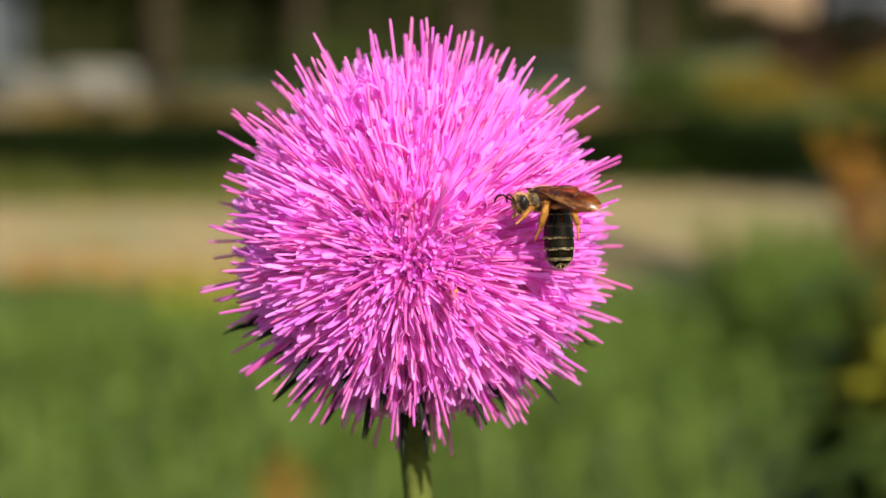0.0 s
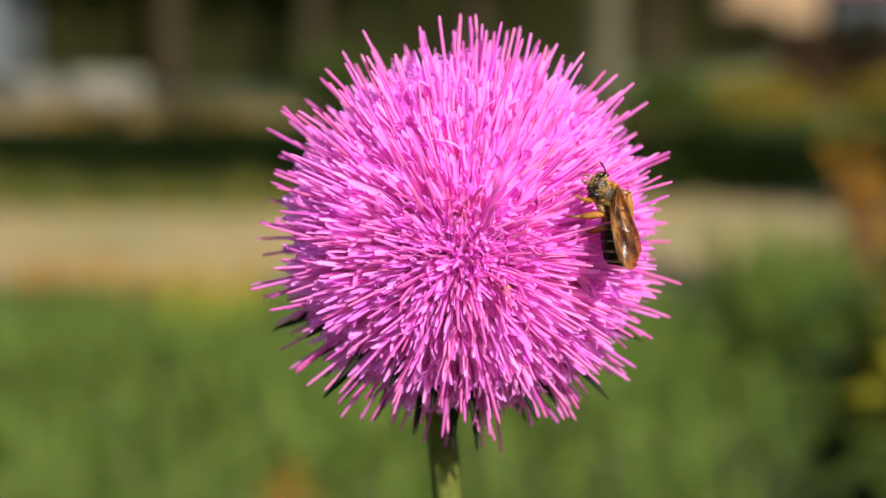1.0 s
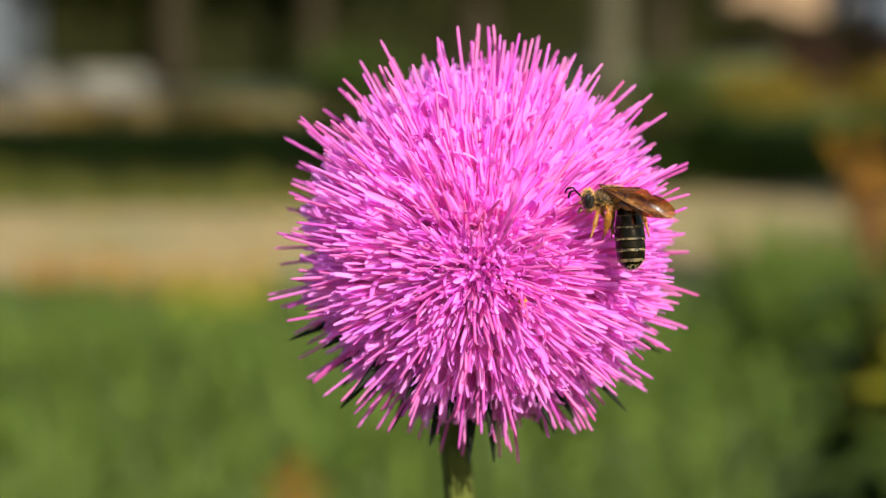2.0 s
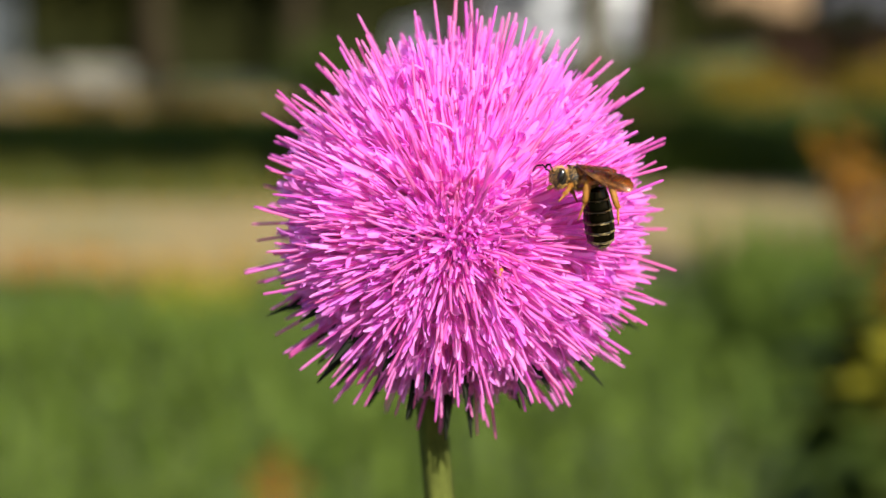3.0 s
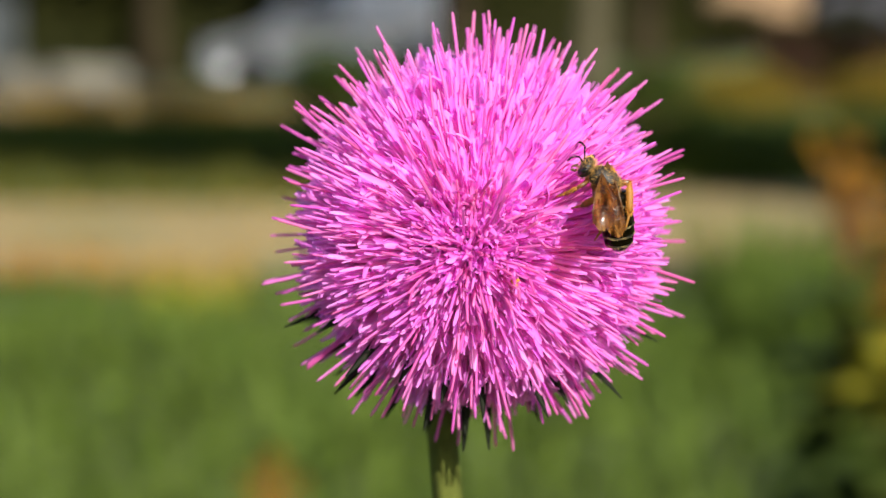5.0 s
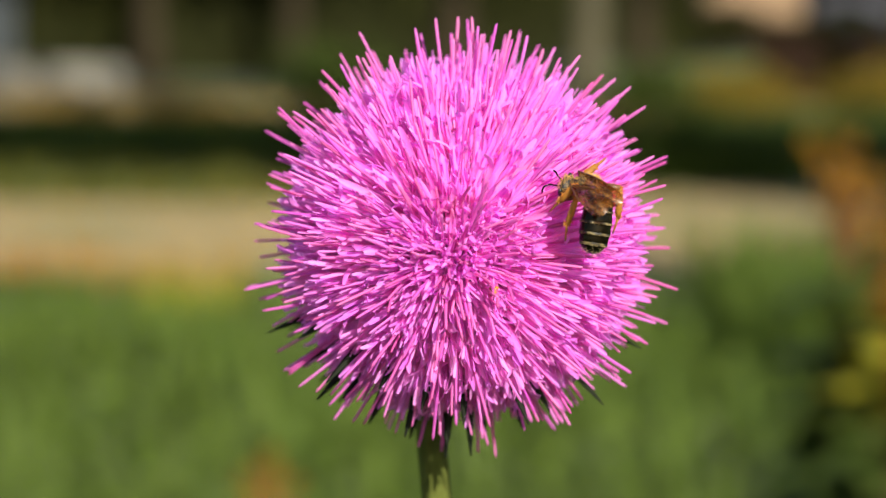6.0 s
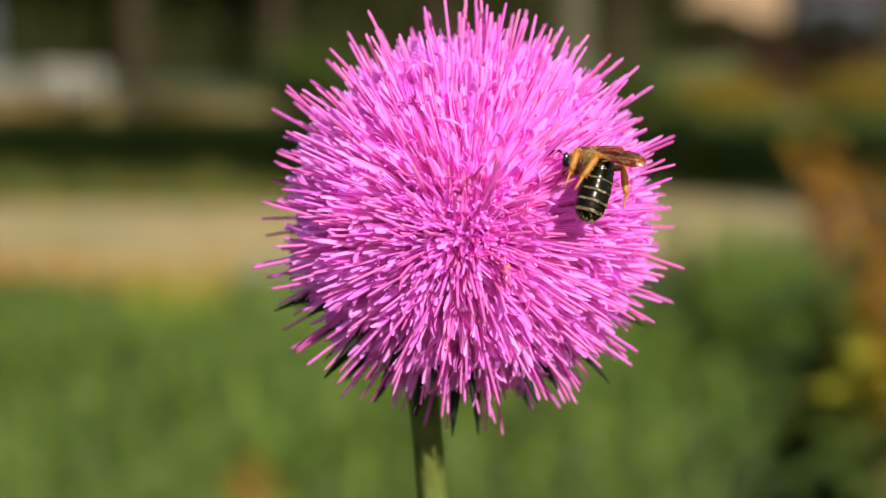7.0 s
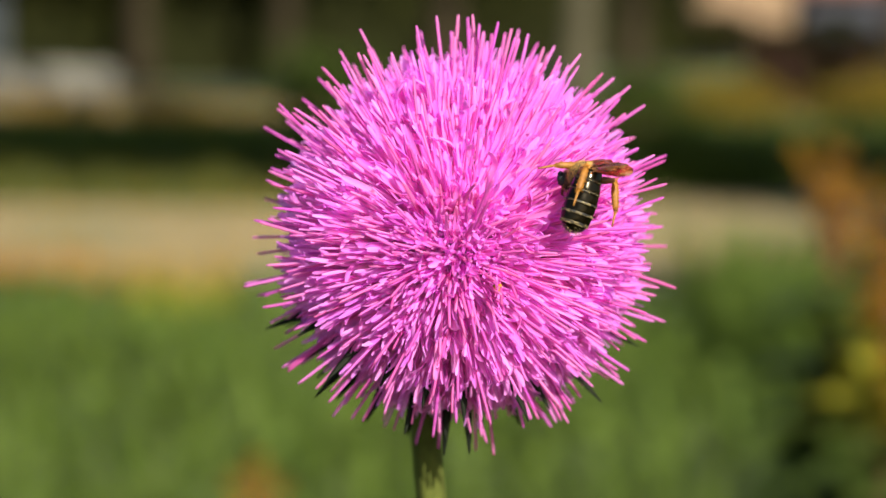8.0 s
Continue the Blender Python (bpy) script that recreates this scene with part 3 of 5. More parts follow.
# ---------------------------------------------------------------- vans
def van(label, m, group=""):
    """A small white panel van, nose towards +x, wheels on z = 0."""
    ob = thing("van", label, "van", m, group)
    prof = [(-2.08, 0.42), (-2.12, 0.62), (-2.06, 0.90), (-1.80, 1.02), (-1.0, 1.04), (0.2, 1.02), (1.0, 0.97), (1.7, 0.86), (2.05, 0.70), (2.13, 0.50), (2.08, 0.30), (1.7, 0.22), (-1.75, 0.22)]
    body = Shape()
    for y, k in ((-0.86, 0.90), (-0.88, 1.0), (-0.80, 1.03), (0.80, 1.03), (0.88, 1.0), (0.86, 0.90)):
        for x, z in prof:
            body.v.append(Vector((x * (1.0 if abs(y) < 0.85 else 0.985), y, 0.5 + (z - 0.5) * k)))
            body.uv.append((0, 0))
    n = len(prof)
    for j in range(5):
        for i in range(n):
            a, b = j * n + i, j * n + (i + 1) % n
            body.f.append((a, b, b + n, a + n))
    body.f += [tuple(range(n - 1, -1, -1)), tuple(range(5 * n, 6 * n))]
    part("body", body, PAINT, ob)
    cab = [(-2.04, 1.0), (-1.98, 1.48), (-1.80, 1.56), (-0.2, 1.58), (0.42, 1.47), (1.12, 0.98)]
    roof = Shape()
    for y, k in ((-0.83, 0.0), (-0.74, 1.0), (0.74, 1.0), (0.83, 0.0)):
        for x, z in cab:
            q = 1.0 if k else 0.0
            roof.v.append(Vector((x, y, (z if q else 0.96 + (z - 0.96) * 0.02))))
            roof.uv.append((0, 0))
    n = len(cab)
    for j in range(3):
        for i in range(n - 1):
            a = j * n + i
            roof.f.append((a, a + 1, a + 1 + n, a + n))
    part("cabin", roof, PAINT, ob)
    for s in (-1, 1):
        for x0, x1, x2, x3 in ((-0.36, 0.78, 0.36, -0.36),):
            g = Shape()
            q = [(x0, 0.818, 1.05), (x1, 0.818, 1.05), (x2, 0.755, 1.42), (x3, 0.755, 1.42)]
            g.v = [Vector((x, s * (y + o), z)) for o in (0.0, 0.02) for x, y, z in q]
            g.uv = [(0, 0)] * 8
            g.f = [(0, 1, 2, 3), (7, 6, 5, 4), (0, 4, 5, 1), (1, 5, 6, 2), (2, 6, 7, 3), (3, 7, 4, 0)]
            part("side_window", g, GLASS, ob, "dark tinted side window", False)
        part("headlight", Shape().box((1.78, s * 0.66 - 0.16, 0.66), (2.075, s * 0.66 + 0.16, 0.80), 0.03), LAMP_CLEAR, ob, "clear headlight")
        part("tail_light", Shape().box((-2.135, s * 0.72 - 0.06, 0.76), (-2.02, s * 0.72 + 0.06, 0.93), 0.03), LAMP_RED, ob, "red tail light")
        part("mirror", Shape().box((0.55, s * 0.95 - 0.09, 0.98), (0.72, s * 0.95 + 0.09, 1.12), 0.03), PAINT, ob)
    for q in (((0.47, 1.45), (1.08, 1.02)), ((-1.99, 1.42), (-2.03, 1.08))):
        (xa, za), (xb, zb) = q
        g = Shape()
        o = 0.02 if xa > 0 else -0.02
        c = [(xa, -0.62, za), (xa, 0.62, za), (xb, 0.68, zb), (xb, -0.68, zb)]
        g.v = [Vector((x + k * o, y, z + k * 0.012)) for k in (0, 1) for x, y, z in c]
        g.uv = [(0, 0)] * 8
        g.f = [(0, 1, 2, 3), (7, 6, 5, 4), (0, 4, 5, 1), (1, 5, 6, 2), (2, 6, 7, 3), (3, 7, 4, 0)]
        part("windscreen" if xa > 0 else "rear_window", g, GLASS, ob, "dark glass", False)
    part("bumper", Shape().box((2.0, -0.74, 0.26), (2.17, 0.74, 0.46), 0.04), PLASTIC, ob, "dark plastic bumper")
    part("bumper", Shape().box((-2.17, -0.74, 0.28), (-2.02, 0.74, 0.5), 0.04), PLASTIC, ob, "dark plastic bumper")
    tyre = Shape().lathe([(-0.1, 0.24), (-0.1, 0.29), (-0.07, 0.315), (0.07, 0.315), (0.1, 0.29), (0.1, 0.24)], 24, "Y").mesh("tyre", RUBBER)
    rim = Shape().lathe([(-0.07, 0.05), (-0.09, 0.12), (-0.075, 0.22), (-0.08, 0.245), (0.08, 0.245), (0.075, 0.22), (0.09, 0.12), (0.07, 0.05)], 20, "Y").mesh("rim", ALLOY)
    hub = Shape().lathe([(-0.1, 0.03), (-0.1, 0.06), (0.1, 0.06), (0.1, 0.03)], 12, "Y").mesh("wheel", PLASTIC)
    for x in (-1.28, 1.3):
        for s in (-1, 1):
            w = part("wheel", hub, None, ob, m=pose(x, s * 0.79, 0.315))
            part("tyre", tyre, None, w)
            part("rim", rim, None, w)
    return ob


def barrier(x0, x1, y):
    ob = thing("concrete_barrier", "low pale concrete barrier beside the road", "barrier", pose(x0, y, 0))
    n = 3
    w = (x1 - x0) / n
    prof = [(-0.26, 0.0), (-0.26, 0.08), (-0.12, 0.22), (-0.08, 0.50), (-0.05, 0.52), (0.05, 0.52), (0.08, 0.50), (0.12, 0.22), (0.26, 0.08), (0.26, 0.0)]
    for i in range(n):
        s = Shape()
        for x in (i * w + 0.01, (i + 1) * w - 0.01):
            for y_, z in prof:
                s.v.append(Vector((x, y_, z)))
                s.uv.append((0, 0))
        m = len(prof)
        s.f = [(k, k + m, (k + 1) % m + m, (k + 1) % m) for k in range(m)] + [tuple(range(m)), tuple(range(2 * m - 1, m - 1, -1))]
        part("block", s, GREY_WALL, ob, smooth=False)
    return ob


barrier(-7.6, -4.75, 30.2)
first_van = van("small white panel van driving along the road", pose(40, 33, 0.02, 0, 0, 180), "passing vans")
second_van = copy_thing(first_van, pose(46, 33, 0.02, 0, 0, 180))
copy_thing(first_van, pose(10.85, 38.4, 0.0, 0, 0, 176))["label"] = "small white panel van parked near the house"


# ---------------------------------------------------------------- weeds near the flower
def dock(x, y, h, seed, label, heads=5, wide=0.035, low=0.955):
    """A dried dock: a ribbed stalk, side shoots with whorls of rusty husks, leaves below."""
    rng = random.Random(seed)
    ob = thing("dock_plant", label, "weed", pose(x, y, 0))
    stalk = Shape().tube([(0, 0, -0.02), (0.004, 0.002, h * 0.4), (-0.003, 0.003, h * 0.75), (0.004, 0, h)], (0.006, 0.005, 0.004, 0.002), 8)
    part("stalk", stalk, RUST_STEM, ob)
    for k in range(heads):
        z = h * (low + (1 - low) * k / max(1, heads - 1))
        a, out = rng.uniform(0, 6.28), (wide if k < heads - 1 else 0.0) * rng.uniform(0.5, 1.0)
        e = Vector((out * math.cos(a), out * math.sin(a), z + 0.02))
        twig = part("shoot", Shape().tube([(0, 0, z - 0.07), (e.x * 0.6, e.y * 0.6, z - 0.03), e], (0.002, 0.0015, 0.001), 5), RUST_STEM, ob)
        s = Shape()
        for i in range(30):
            t = (0.35, 0.95)[i % 2] + rng.uniform(-0.08, 0.08)
            p = Vector((e.x * t, e.y * t, z - 0.03 + 0.05 * t)) + Vector((rng.gauss(0, 1), rng.gauss(0, 1), rng.gauss(0, 1))) * 0.007
            s.leaf(p, 0.012, rng)
        tagged(part("seed_head", s, RUST, twig), kind="stuff")
    return ob


def big_leaf(length, width, droop):
    s, n = Shape(), 7
    for i in range(n):
        t = i / (n - 1)
        w = width * math.sin(math.pi * min(1, 0.08 + t * 0.92)) ** 0.7 * (1 if i < n - 1 else 0.05)
        z = -droop * t * t
        for k, up in ((-1, 0.18), (-0.5, 0.02), (0, 0.0), (0.5, 0.02), (1, 0.18)):
            wave = 0.08 * width * math.sin(i * 2.1 + k * 2)
            s.v.append(Vector((t * length, k * w, z + up * w + wave)))
            s.uv.append((k * 0.5 + 0.5, t))
    for i in range(n - 1):
        for k in range(4):
            a = i * 5 + k
            s.f.append((a, a + 1, a + 6, a + 5))
    return s


def leafy_weed(x, y, h, seed, mat, label, count=9, size=0.09, spread=1.0, tall=0.2):
    rng = random.Random(seed)
    ob = thing("leafy_weed", label, "weed", pose(x, y, 0))
    part("stalk", Shape().tube([(0, 0, -0.02), (0.003, 0.004, h * 0.5), (0, 0, h)], (0.005, 0.004, 0.002), 7), STEM, ob)
    for i in range(count):
        z = h - tall * (1 - (i + 0.5) / count)
        q = size * rng.uniform(0.7, 1.2)
        leaf = big_leaf(q * spread, q * 0.3, q * rng.uniform(0.1, 0.5))
        part("leaf", leaf, mat, ob, m=pose(0, 0, z, 0, rng.uniform(-35, 10), i * 137.5 + rng.uniform(-20, 20)))
    return ob


dock(0.350, 1.62, 0.992, 51, "dried rust coloured dock gone to seed", 6, 0.030, 0.955)
dock(0.391, 1.66, 0.955, 52, "dried rust coloured dock gone to seed", 9, 0.052, 0.93)
dock(0.402, 1.60, 0.880, 57, "dried rust coloured dock gone to seed", 7, 0.030, 0.93)
leafy_weed(0.374, 1.58, 0.856, 53, YELLOW_LEAF, "yellowing leafy weed beside the dried dock", 18, 0.055, 1.0, 0.08)
leafy_weed(0.346, 1.60, 0.895, 54, WEED, "dark green leafy weed beside the dried dock", 18, 0.062, 1.0, 0.13)
leafy_weed(0.362, 1.66, 0.80, 55, WEED, "dark green leafy weed beside the dried dock", 26, 0.085, 1.0, 0.18)
leafy_weed(0.345, 1.66, 0.83, 58, WEED, "dark green leafy weed beside the dried dock", 14, 0.055, 1.0, 0.11)
leafy_weed(0.364, 1.50, 0.79, 64, WEED, "dark green leafy weed at the edge of the meadow", 20, 0.08, 1.0, 0.15)
leafy_weed(0.348, 1.56, 0.755, 65, WEED, "dark green leafy weed at the edge of the meadow", 20, 0.08, 1.0, 0.14)
dock(-0.186, 2.2, 0.575, 56, "small orange brown dock in the grass", 4)
dock(0.404, 1.60, 0.842, 60, "dried red brown dock gone to seed", 8, 0.030, 0.93)


# ---------------------------------------------------------------- the thistle
thistle = thing("thistle", "tall pink thistle in full bloom on a downy stem", "flower", pose(0, 0.245, 0))
flower_head = part("flower_head", Shape().lathe([(15.6 * MM * math.cos(a), max(0.2 * MM, 15.6 * MM * math.sin(a))) for a in (0.0, 0.25, 0.5, 0.8, 1.1, 1.4, 1.7, 2.0, 2.3, 2.6, 2.9, 3.14)][::-1], 28, "Y").moved(Matrix.Translation((-0.8 * MM, -2.6 * MM, -1.3 * MM))), CORE, thistle, "round pink flower head of many thin florets")


def rod(s, points, radii, sides=6, v0=0.0, row=0.0):
    """A round strand; v runs from v0 to 1 by its length, row marks its kind."""
    first = len(s.v)
    s.tube(points, radii, sides)
    run = [0.0]
    for p, q in zip(points, points[1:]):
        run.append(run[-1] + (q - p).length)
    for k in range(first, len(s.v)):
        s.uv[k] = (s.uv[k][0] * 0.9 + row, v0 + (1 - v0) * run[(k - first) // sides] / run[-1])


def ribbon(s, points, widths, side, twist, thick, v0):
    """A narrow petal lobe: a thin strap with upturned edges, turned about its length by twist."""
    first, n = len(s.v), len(points)
    for i, p in enumerate(points):
        t = i / (n - 1)
        d = (points[min(i + 1, n - 1)] - points[max(i - 1, 0)]).normalized()
        a = (side - d * side.dot(d)).normalized()
        a.rotate(Matrix.Rotation(twist * t, 3, d))
        c, w = d.cross(a), widths[i]
        for u, k, up in ((0.0, -1, 0.9), (0.33, -0.4, 0.0), (0.67, 0.4, 0.0), (1.0, 1, 0.9)):
            s.v.append(p + a * (k * w) + c * (up * thick))
            s.uv.append((u, v0 + (1 - v0) * t))
    for i in range(n - 1):
        for k in range(3):
            q = first + i * 4 + k
            s.f.append((q, q + 1, q + 5, q + 4))


def floret(seed):
    """One floret: a slender tube, five strap-like curling lobes and a blunt style; it grows along +z from the flower's base."""
    rng, s, up = random.Random(seed), Shape(), Vector((0, 0, 1))
    split = rng.uniform(4.4, 6.2)
    rod(s, [Vector((0, 0, z * MM)) for z in (0, split * 0.6, split * 0.85, split)], [r * MM for r in (0.26, 0.28, 0.44, 0.50)], 6, 0.0)
    for q in range(len(s.uv)):
        s.uv[q] = (s.uv[q][0], s.uv[q][1] * 0.4)
    a0 = rng.uniform(0, 6.28)
    for k in range(5):
        a = a0 + k * 1.2566 + rng.uniform(-0.3, 0.3)
        d = Vector((math.cos(a), math.sin(a), 0))
        side = d.cross(up)
        length, flare = rng.uniform(5.8, 8.4), rng.uniform(0.0, 1.25)
        curl, sway = rng.uniform(-0.6, 1.0) if rng.random() < 0.75 else rng.uniform(1.4, 2.6), rng.uniform(-0.7, 0.7)
        pts, wid = [], []
        wide = rng.uniform(0.24, 0.41)
        for t in (0, 0.15, 0.35, 0.55, 0.72, 0.86, 0.95, 1.0):
            hook = max(0.0, t - 0.6) / 0.4
            pts.append((d * (0.38 + flare * t * t + curl * hook * hook * 0.7) + side * (sway * t * t) + up * (split - 0.25 + length * t - abs(curl) * 0.45 * hook * hook)) * MM)
            wid.append(wide * MM * (1.15 - 0.25 * t) * (1.0 if t < 0.9 else 0.82 if t < 0.99 else 0.45))
        ribbon(s, pts, wid, side, rng.uniform(-1.0, 1.0), rng.uniform(0.06, 0.2) * MM, 0.35)
    if seed % 20 < 8:
        a, o, z = rng.uniform(0, 6.28), rng.uniform(0, 0.8), rng.uniform(13.8, 17.7)
        tip = Vector((o * math.cos(a), o * math.sin(a), z))
        bow = Vector((rng.uniform(-0.5, 0.5), rng.uniform(-0.5, 0.5), 0))
        low = Vector((0, 0, split - 0.4))
        pts = [(low.lerp(tip, t) + bow * math.sin(math.pi * t)) * MM for t in (0, 0.3, 0.58, 0.64, 0.84, 0.965, 1.0)]
        r = rng.uniform(0.135, 0.18) * MM
        rod(s, pts, (r * 0.9, r * 0.9, r * 0.92, r * 1.16, r * 1.08, r * 1.0, r * 0.6), 6, 0.40, 2.0)
    return s


POLE = Vector((-0.035, -0.985, -0.150)).normalized()      # where the bloom faces, in the head's space
SIDE = POLE.orthogonal().normalized()
variants = [floret(100 + i) for i in range(20)]
shared = [v.mesh("floret", PETAL) for v in variants]
rng = random.Random(7)
rest, singles, TOTAL, HEART = Shape(), 0, 1450, 170
for i in range(HEART + TOTAL):
    heart = i < HEART                                     # short, half open florets in the middle
    u = (i + 0.5) / HEART * 0.05 if heart else (i - HEART + 0.5) / TOTAL
    ct = 1 - (u if heart else u ** 1.18) * 1.60                                     # to 127 degrees from the pole
    th, ph = abs(math.acos(ct) + rng.gauss(0, 0.02)), i * 2.39996 + rng.gauss(0, 0.05)
    d = POLE * math.cos(th) + (SIDE * math.cos(ph) + POLE.cross(SIDE) * math.sin(ph)) * math.sin(th)
    grow = 0.97 + 0.12 * min(1, th / 0.8) + rng.gauss(0, 0.035)
    lean = th + radians(26 if heart else 58) * (1 - math.exp(-th / 0.23)) * max(0.0, 1 - (abs(th) / 1.75) ** 1.6)
    ahead = POLE * math.cos(lean) + (SIDE * math.cos(ph) + POLE.cross(SIDE) * math.sin(ph)) * math.sin(lean)
    swing = Vector((rng.gauss(0, 1), rng.gauss(0, 1), rng.gauss(0, 1))) * (0.18 if heart else 0.07 + 0.08 * max(0, 1 - th / 0.5))
    ahead = (ahead + swing).normalized()
    q = ahead.to_track_quat("Z", "Y")
    reach = (21.9 if heart else 22.4) - 0.6 * min(1, th / 1.2)
    m = Matrix.LocRotScale(d * reach * MM - ahead * 13.0 * MM + Vector((-0.5, 0, -1.15)) * MM, q @ Euler((0, 0, rng.uniform(0, 6.28))).to_quaternion(), (1, 1, grow))
    k = rng.randrange(len(variants))
    if singles < 300:
        part("floret", shared[k], None, flower_head, m=m)
        singles += 1
    else:
        n = len(rest.v)
        rest.v += [m @ p for p in variants[k].v]
        rest.uv += variants[k].uv
        rest.f += [tuple(n + j for j in f) for f in variants[k].f]
tagged(part("outer_bloom", rest, PETAL, flower_head, "thin magenta pink florets around the rim"), kind="stuff")
speck = Shape()
for x, y, z, k in ((0, 0, 0, 0.34), (0.35, 0.1, 0.2, 0.24), (-0.3, 0.1, 0.15, 0.22), (0.1, 0.05, -0.32, 0.25)):
    speck.lathe([(z * MM + k * c * MM, max(0.02, k * math.sqrt(1 - c * c)) * MM) for c in (-1, -0.7, 0, 0.7, 1)], 8, "Z")
    for p in speck.v[-40:]:
        p.x, p.y = p.x + x * MM, p.y + y * MM
part("pollen_clump", speck, POLLEN, flower_head, "speck of orange pollen on the florets", m=pose(3.8 * MM, -22.3 * MM, -7.6 * MM))

# the spiny green cup under the bloom
CUP = Vector((-0.30, 0.66, -0.70)).normalized()
CUP_SIDE = Vector((1, 0, 0)) - CUP * CUP.x
CUP_SIDE.normalize()
CUP_UP = CUP.cross(CUP_SIDE)
cup = Shape()
cup.lathe([(1 * MM, 11.5 * MM), (5 * MM, 12.0 * MM), (10 * MM, 9.5 * MM), (14 * MM, 5.5 * MM), (16.5 * MM, 2.6 * MM)], 28, "Z").moved(CUP.to_track_quat("Z", "Y").to_matrix().to_4x4())
part("involucre", cup, BRACT, flower_head, "green cup of overlapping bracts, coloured dark as in the bloom's shade")


def bract(seed):
    rng, s = random.Random(seed), Shape()
    length, n = rng.uniform(14.4, 17.4) * MM, 8
    for i in range(n):
        t = i / (n - 1)
        w = (1.35 * (1 - t) ** 0.75 * (0.55 + 0.9 * min(1, t * 4) * 0.5) + 0.10) * MM
        z = (2.0 * t * t) * MM
        for k, up in ((-1, 0.30), (0, 0.0), (1, 0.30), (0, 0.55)):
            s.v.append(Vector((t * length, k * w, z + up * w)))
            s.uv.append((k * 0.5 + 0.5, t))
    for i in range(n - 1):
        for k in range(4):
            a, b = i * 4 + k, i * 4 + (k + 1) % 4
            s.f.append((a, b, b + 4, a + 4))
    e = (n - 1) * 4
    s.f.append((e, e + 1, e + 2, e + 3))
    return s, length


bracts = [bract(i) for i in range(5)]
bract_meshes = [b[0].mesh("bract", BRACT) for b in bracts]
for row, (count, along, tilt) in enumerate(((26, 6.0, 84), (24, 9.5, 70), (20, 12.5, 54))):
    for i in range(count):
        a = 2 * math.pi * (i + 0.5 * row) / count + rng.gauss(0, 0.04)
        out = CUP_SIDE * math.cos(a) + CUP_UP * math.sin(a)
        t = radians(tilt + rng.gauss(0, 5))
        d = (out * math.sin(t) + CUP * math.cos(t)).normalized()
        z = (CUP - d * CUP.dot(d)).normalized()
        y = z.cross(d)
        p = CUP * along * MM + out * (9.5 - row * 2.2) * MM
        m = Matrix(((d.x, y.x, z.x, p.x), (d.y, y.y, z.y, p.y), (d.z, y.z, z.z, p.z), (0, 0, 0, 1)))
        if d.z > -0.2:                                    # those under the bloom's upper side stay short
            m = m @ Matrix.Scale(0.6, 4)
        k = rng.randrange(5)
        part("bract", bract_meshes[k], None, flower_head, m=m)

upper = Shape()
for i in range(14):
    z = (4.0 - 128.0 * i / 13) * MM
    for k in range(18):
        w = 2 * math.pi * k / 18
        r = (1.82 + 0.18 * math.cos(6 * w) + (0.5 if i < 2 else 0) + 0.05 * math.sin(i * 1.7 + k)) * MM
        upper.v.append(Vector((r * math.cos(w), r * math.sin(w), z)))
        upper.uv.append((k / 18, i / 13))
for i in range(13):
    for k in range(18):
        a, b = i * 18 + k, i * 18 + (k + 1) % 18
        upper.f.append((a, a + 18, b + 18, b))
upper.f += [tuple(range(18)), tuple(range(13 * 18 + 17, 13 * 18 - 1, -1))]
upper_stem = part("upper_stem", upper, STEM, thistle, "ribbed downy green stem below the flower")
lower_stem = part("lower_stem", Shape().tube([(0, 0, 0.004), (0.001, 0.001, -0.3), (-0.001, 0, -0.6), (0, 0, -0.965)], (1.95 * MM, 2.6 * MM, 3.4 * MM, 4.2 * MM), 14), STEM, thistle, "downy green lower stem")


# ---------------------------------------------------------------- the bee
bee = thing("bee", "dark bee with pale abdomen bands and golden legs on the flower", "bee")


def furred(s, count, centre, radii, length, seed, keep=lambda d: True):
    rng = random.Random(seed)
    while count:
        d = Vector((rng.gauss(0, 1), rng.gauss(0, 1), rng.gauss(0, 1))).normalized()
        if not keep(d):
            continue
        count -= 1
        p = Vector((centre[0] + d.x * radii[0], centre[1] + d.y * radii[1], centre[2] + d.z * radii[2]))
        e = p + (d + Vector((-0.35, 0, 0.0)) + Vector((rng.gauss(0, 1), rng.gauss(0, 1), rng.gauss(0, 1))) * 0.3) * length * rng.uniform(0.6, 1.2)
        w = d.orthogonal().normalized() * 0.035 * MM
        n = len(s.v)
        s.v += [p - w, p + w, e, p + d.cross(w)]
        s.uv += [(0, 0), (1, 0), (0.5, 1), (0.5, 0)]
        s.f += [(n, n + 1, n + 2), (n + 1, n + 3, n + 2), (n + 3, n, n + 2)]


def egg(x0, x1, r, squash=(1, 1), n=12, blunt=0.5):
    prof = []
    for i in range(n + 1):
        t = i / n
        prof.append(((x0 + (x1 - x0) * t) * MM, max(0.02, r * math.sin(math.pi * t) ** blunt) * MM))
    return Shape().lathe(prof, 22, "X", squash)


thorax = part("thorax", egg(-2.0, 2.0, 1.42, (1.08, 1.0), 14, 0.42), THORAX, bee, "dark thorax with tawny hairs")
s = Shape()
furred(s, 2800, (0, 0, 0), (1.84 * MM, 1.44 * MM, 1.34 * MM), 0.36 * MM, 61, lambda d: d.z < 0.66 or abs(d.x) > 0.7 or d.x * 137 % 1 < 0.3)
part("fur", s, FUR, thorax, "tawny fur")
head = part("head", egg(1.75, 3.4, 1.25, (1.12, 0.98)), THORAX, bee, "dark head with pale facial hairs")
s = Shape()
furred(s, 620, (2.6 * MM, 0, 0), (0.95 * MM, 1.38 * MM, 1.28 * MM), 0.30 * MM, 62, lambda d: abs(d.y) < 0.78)
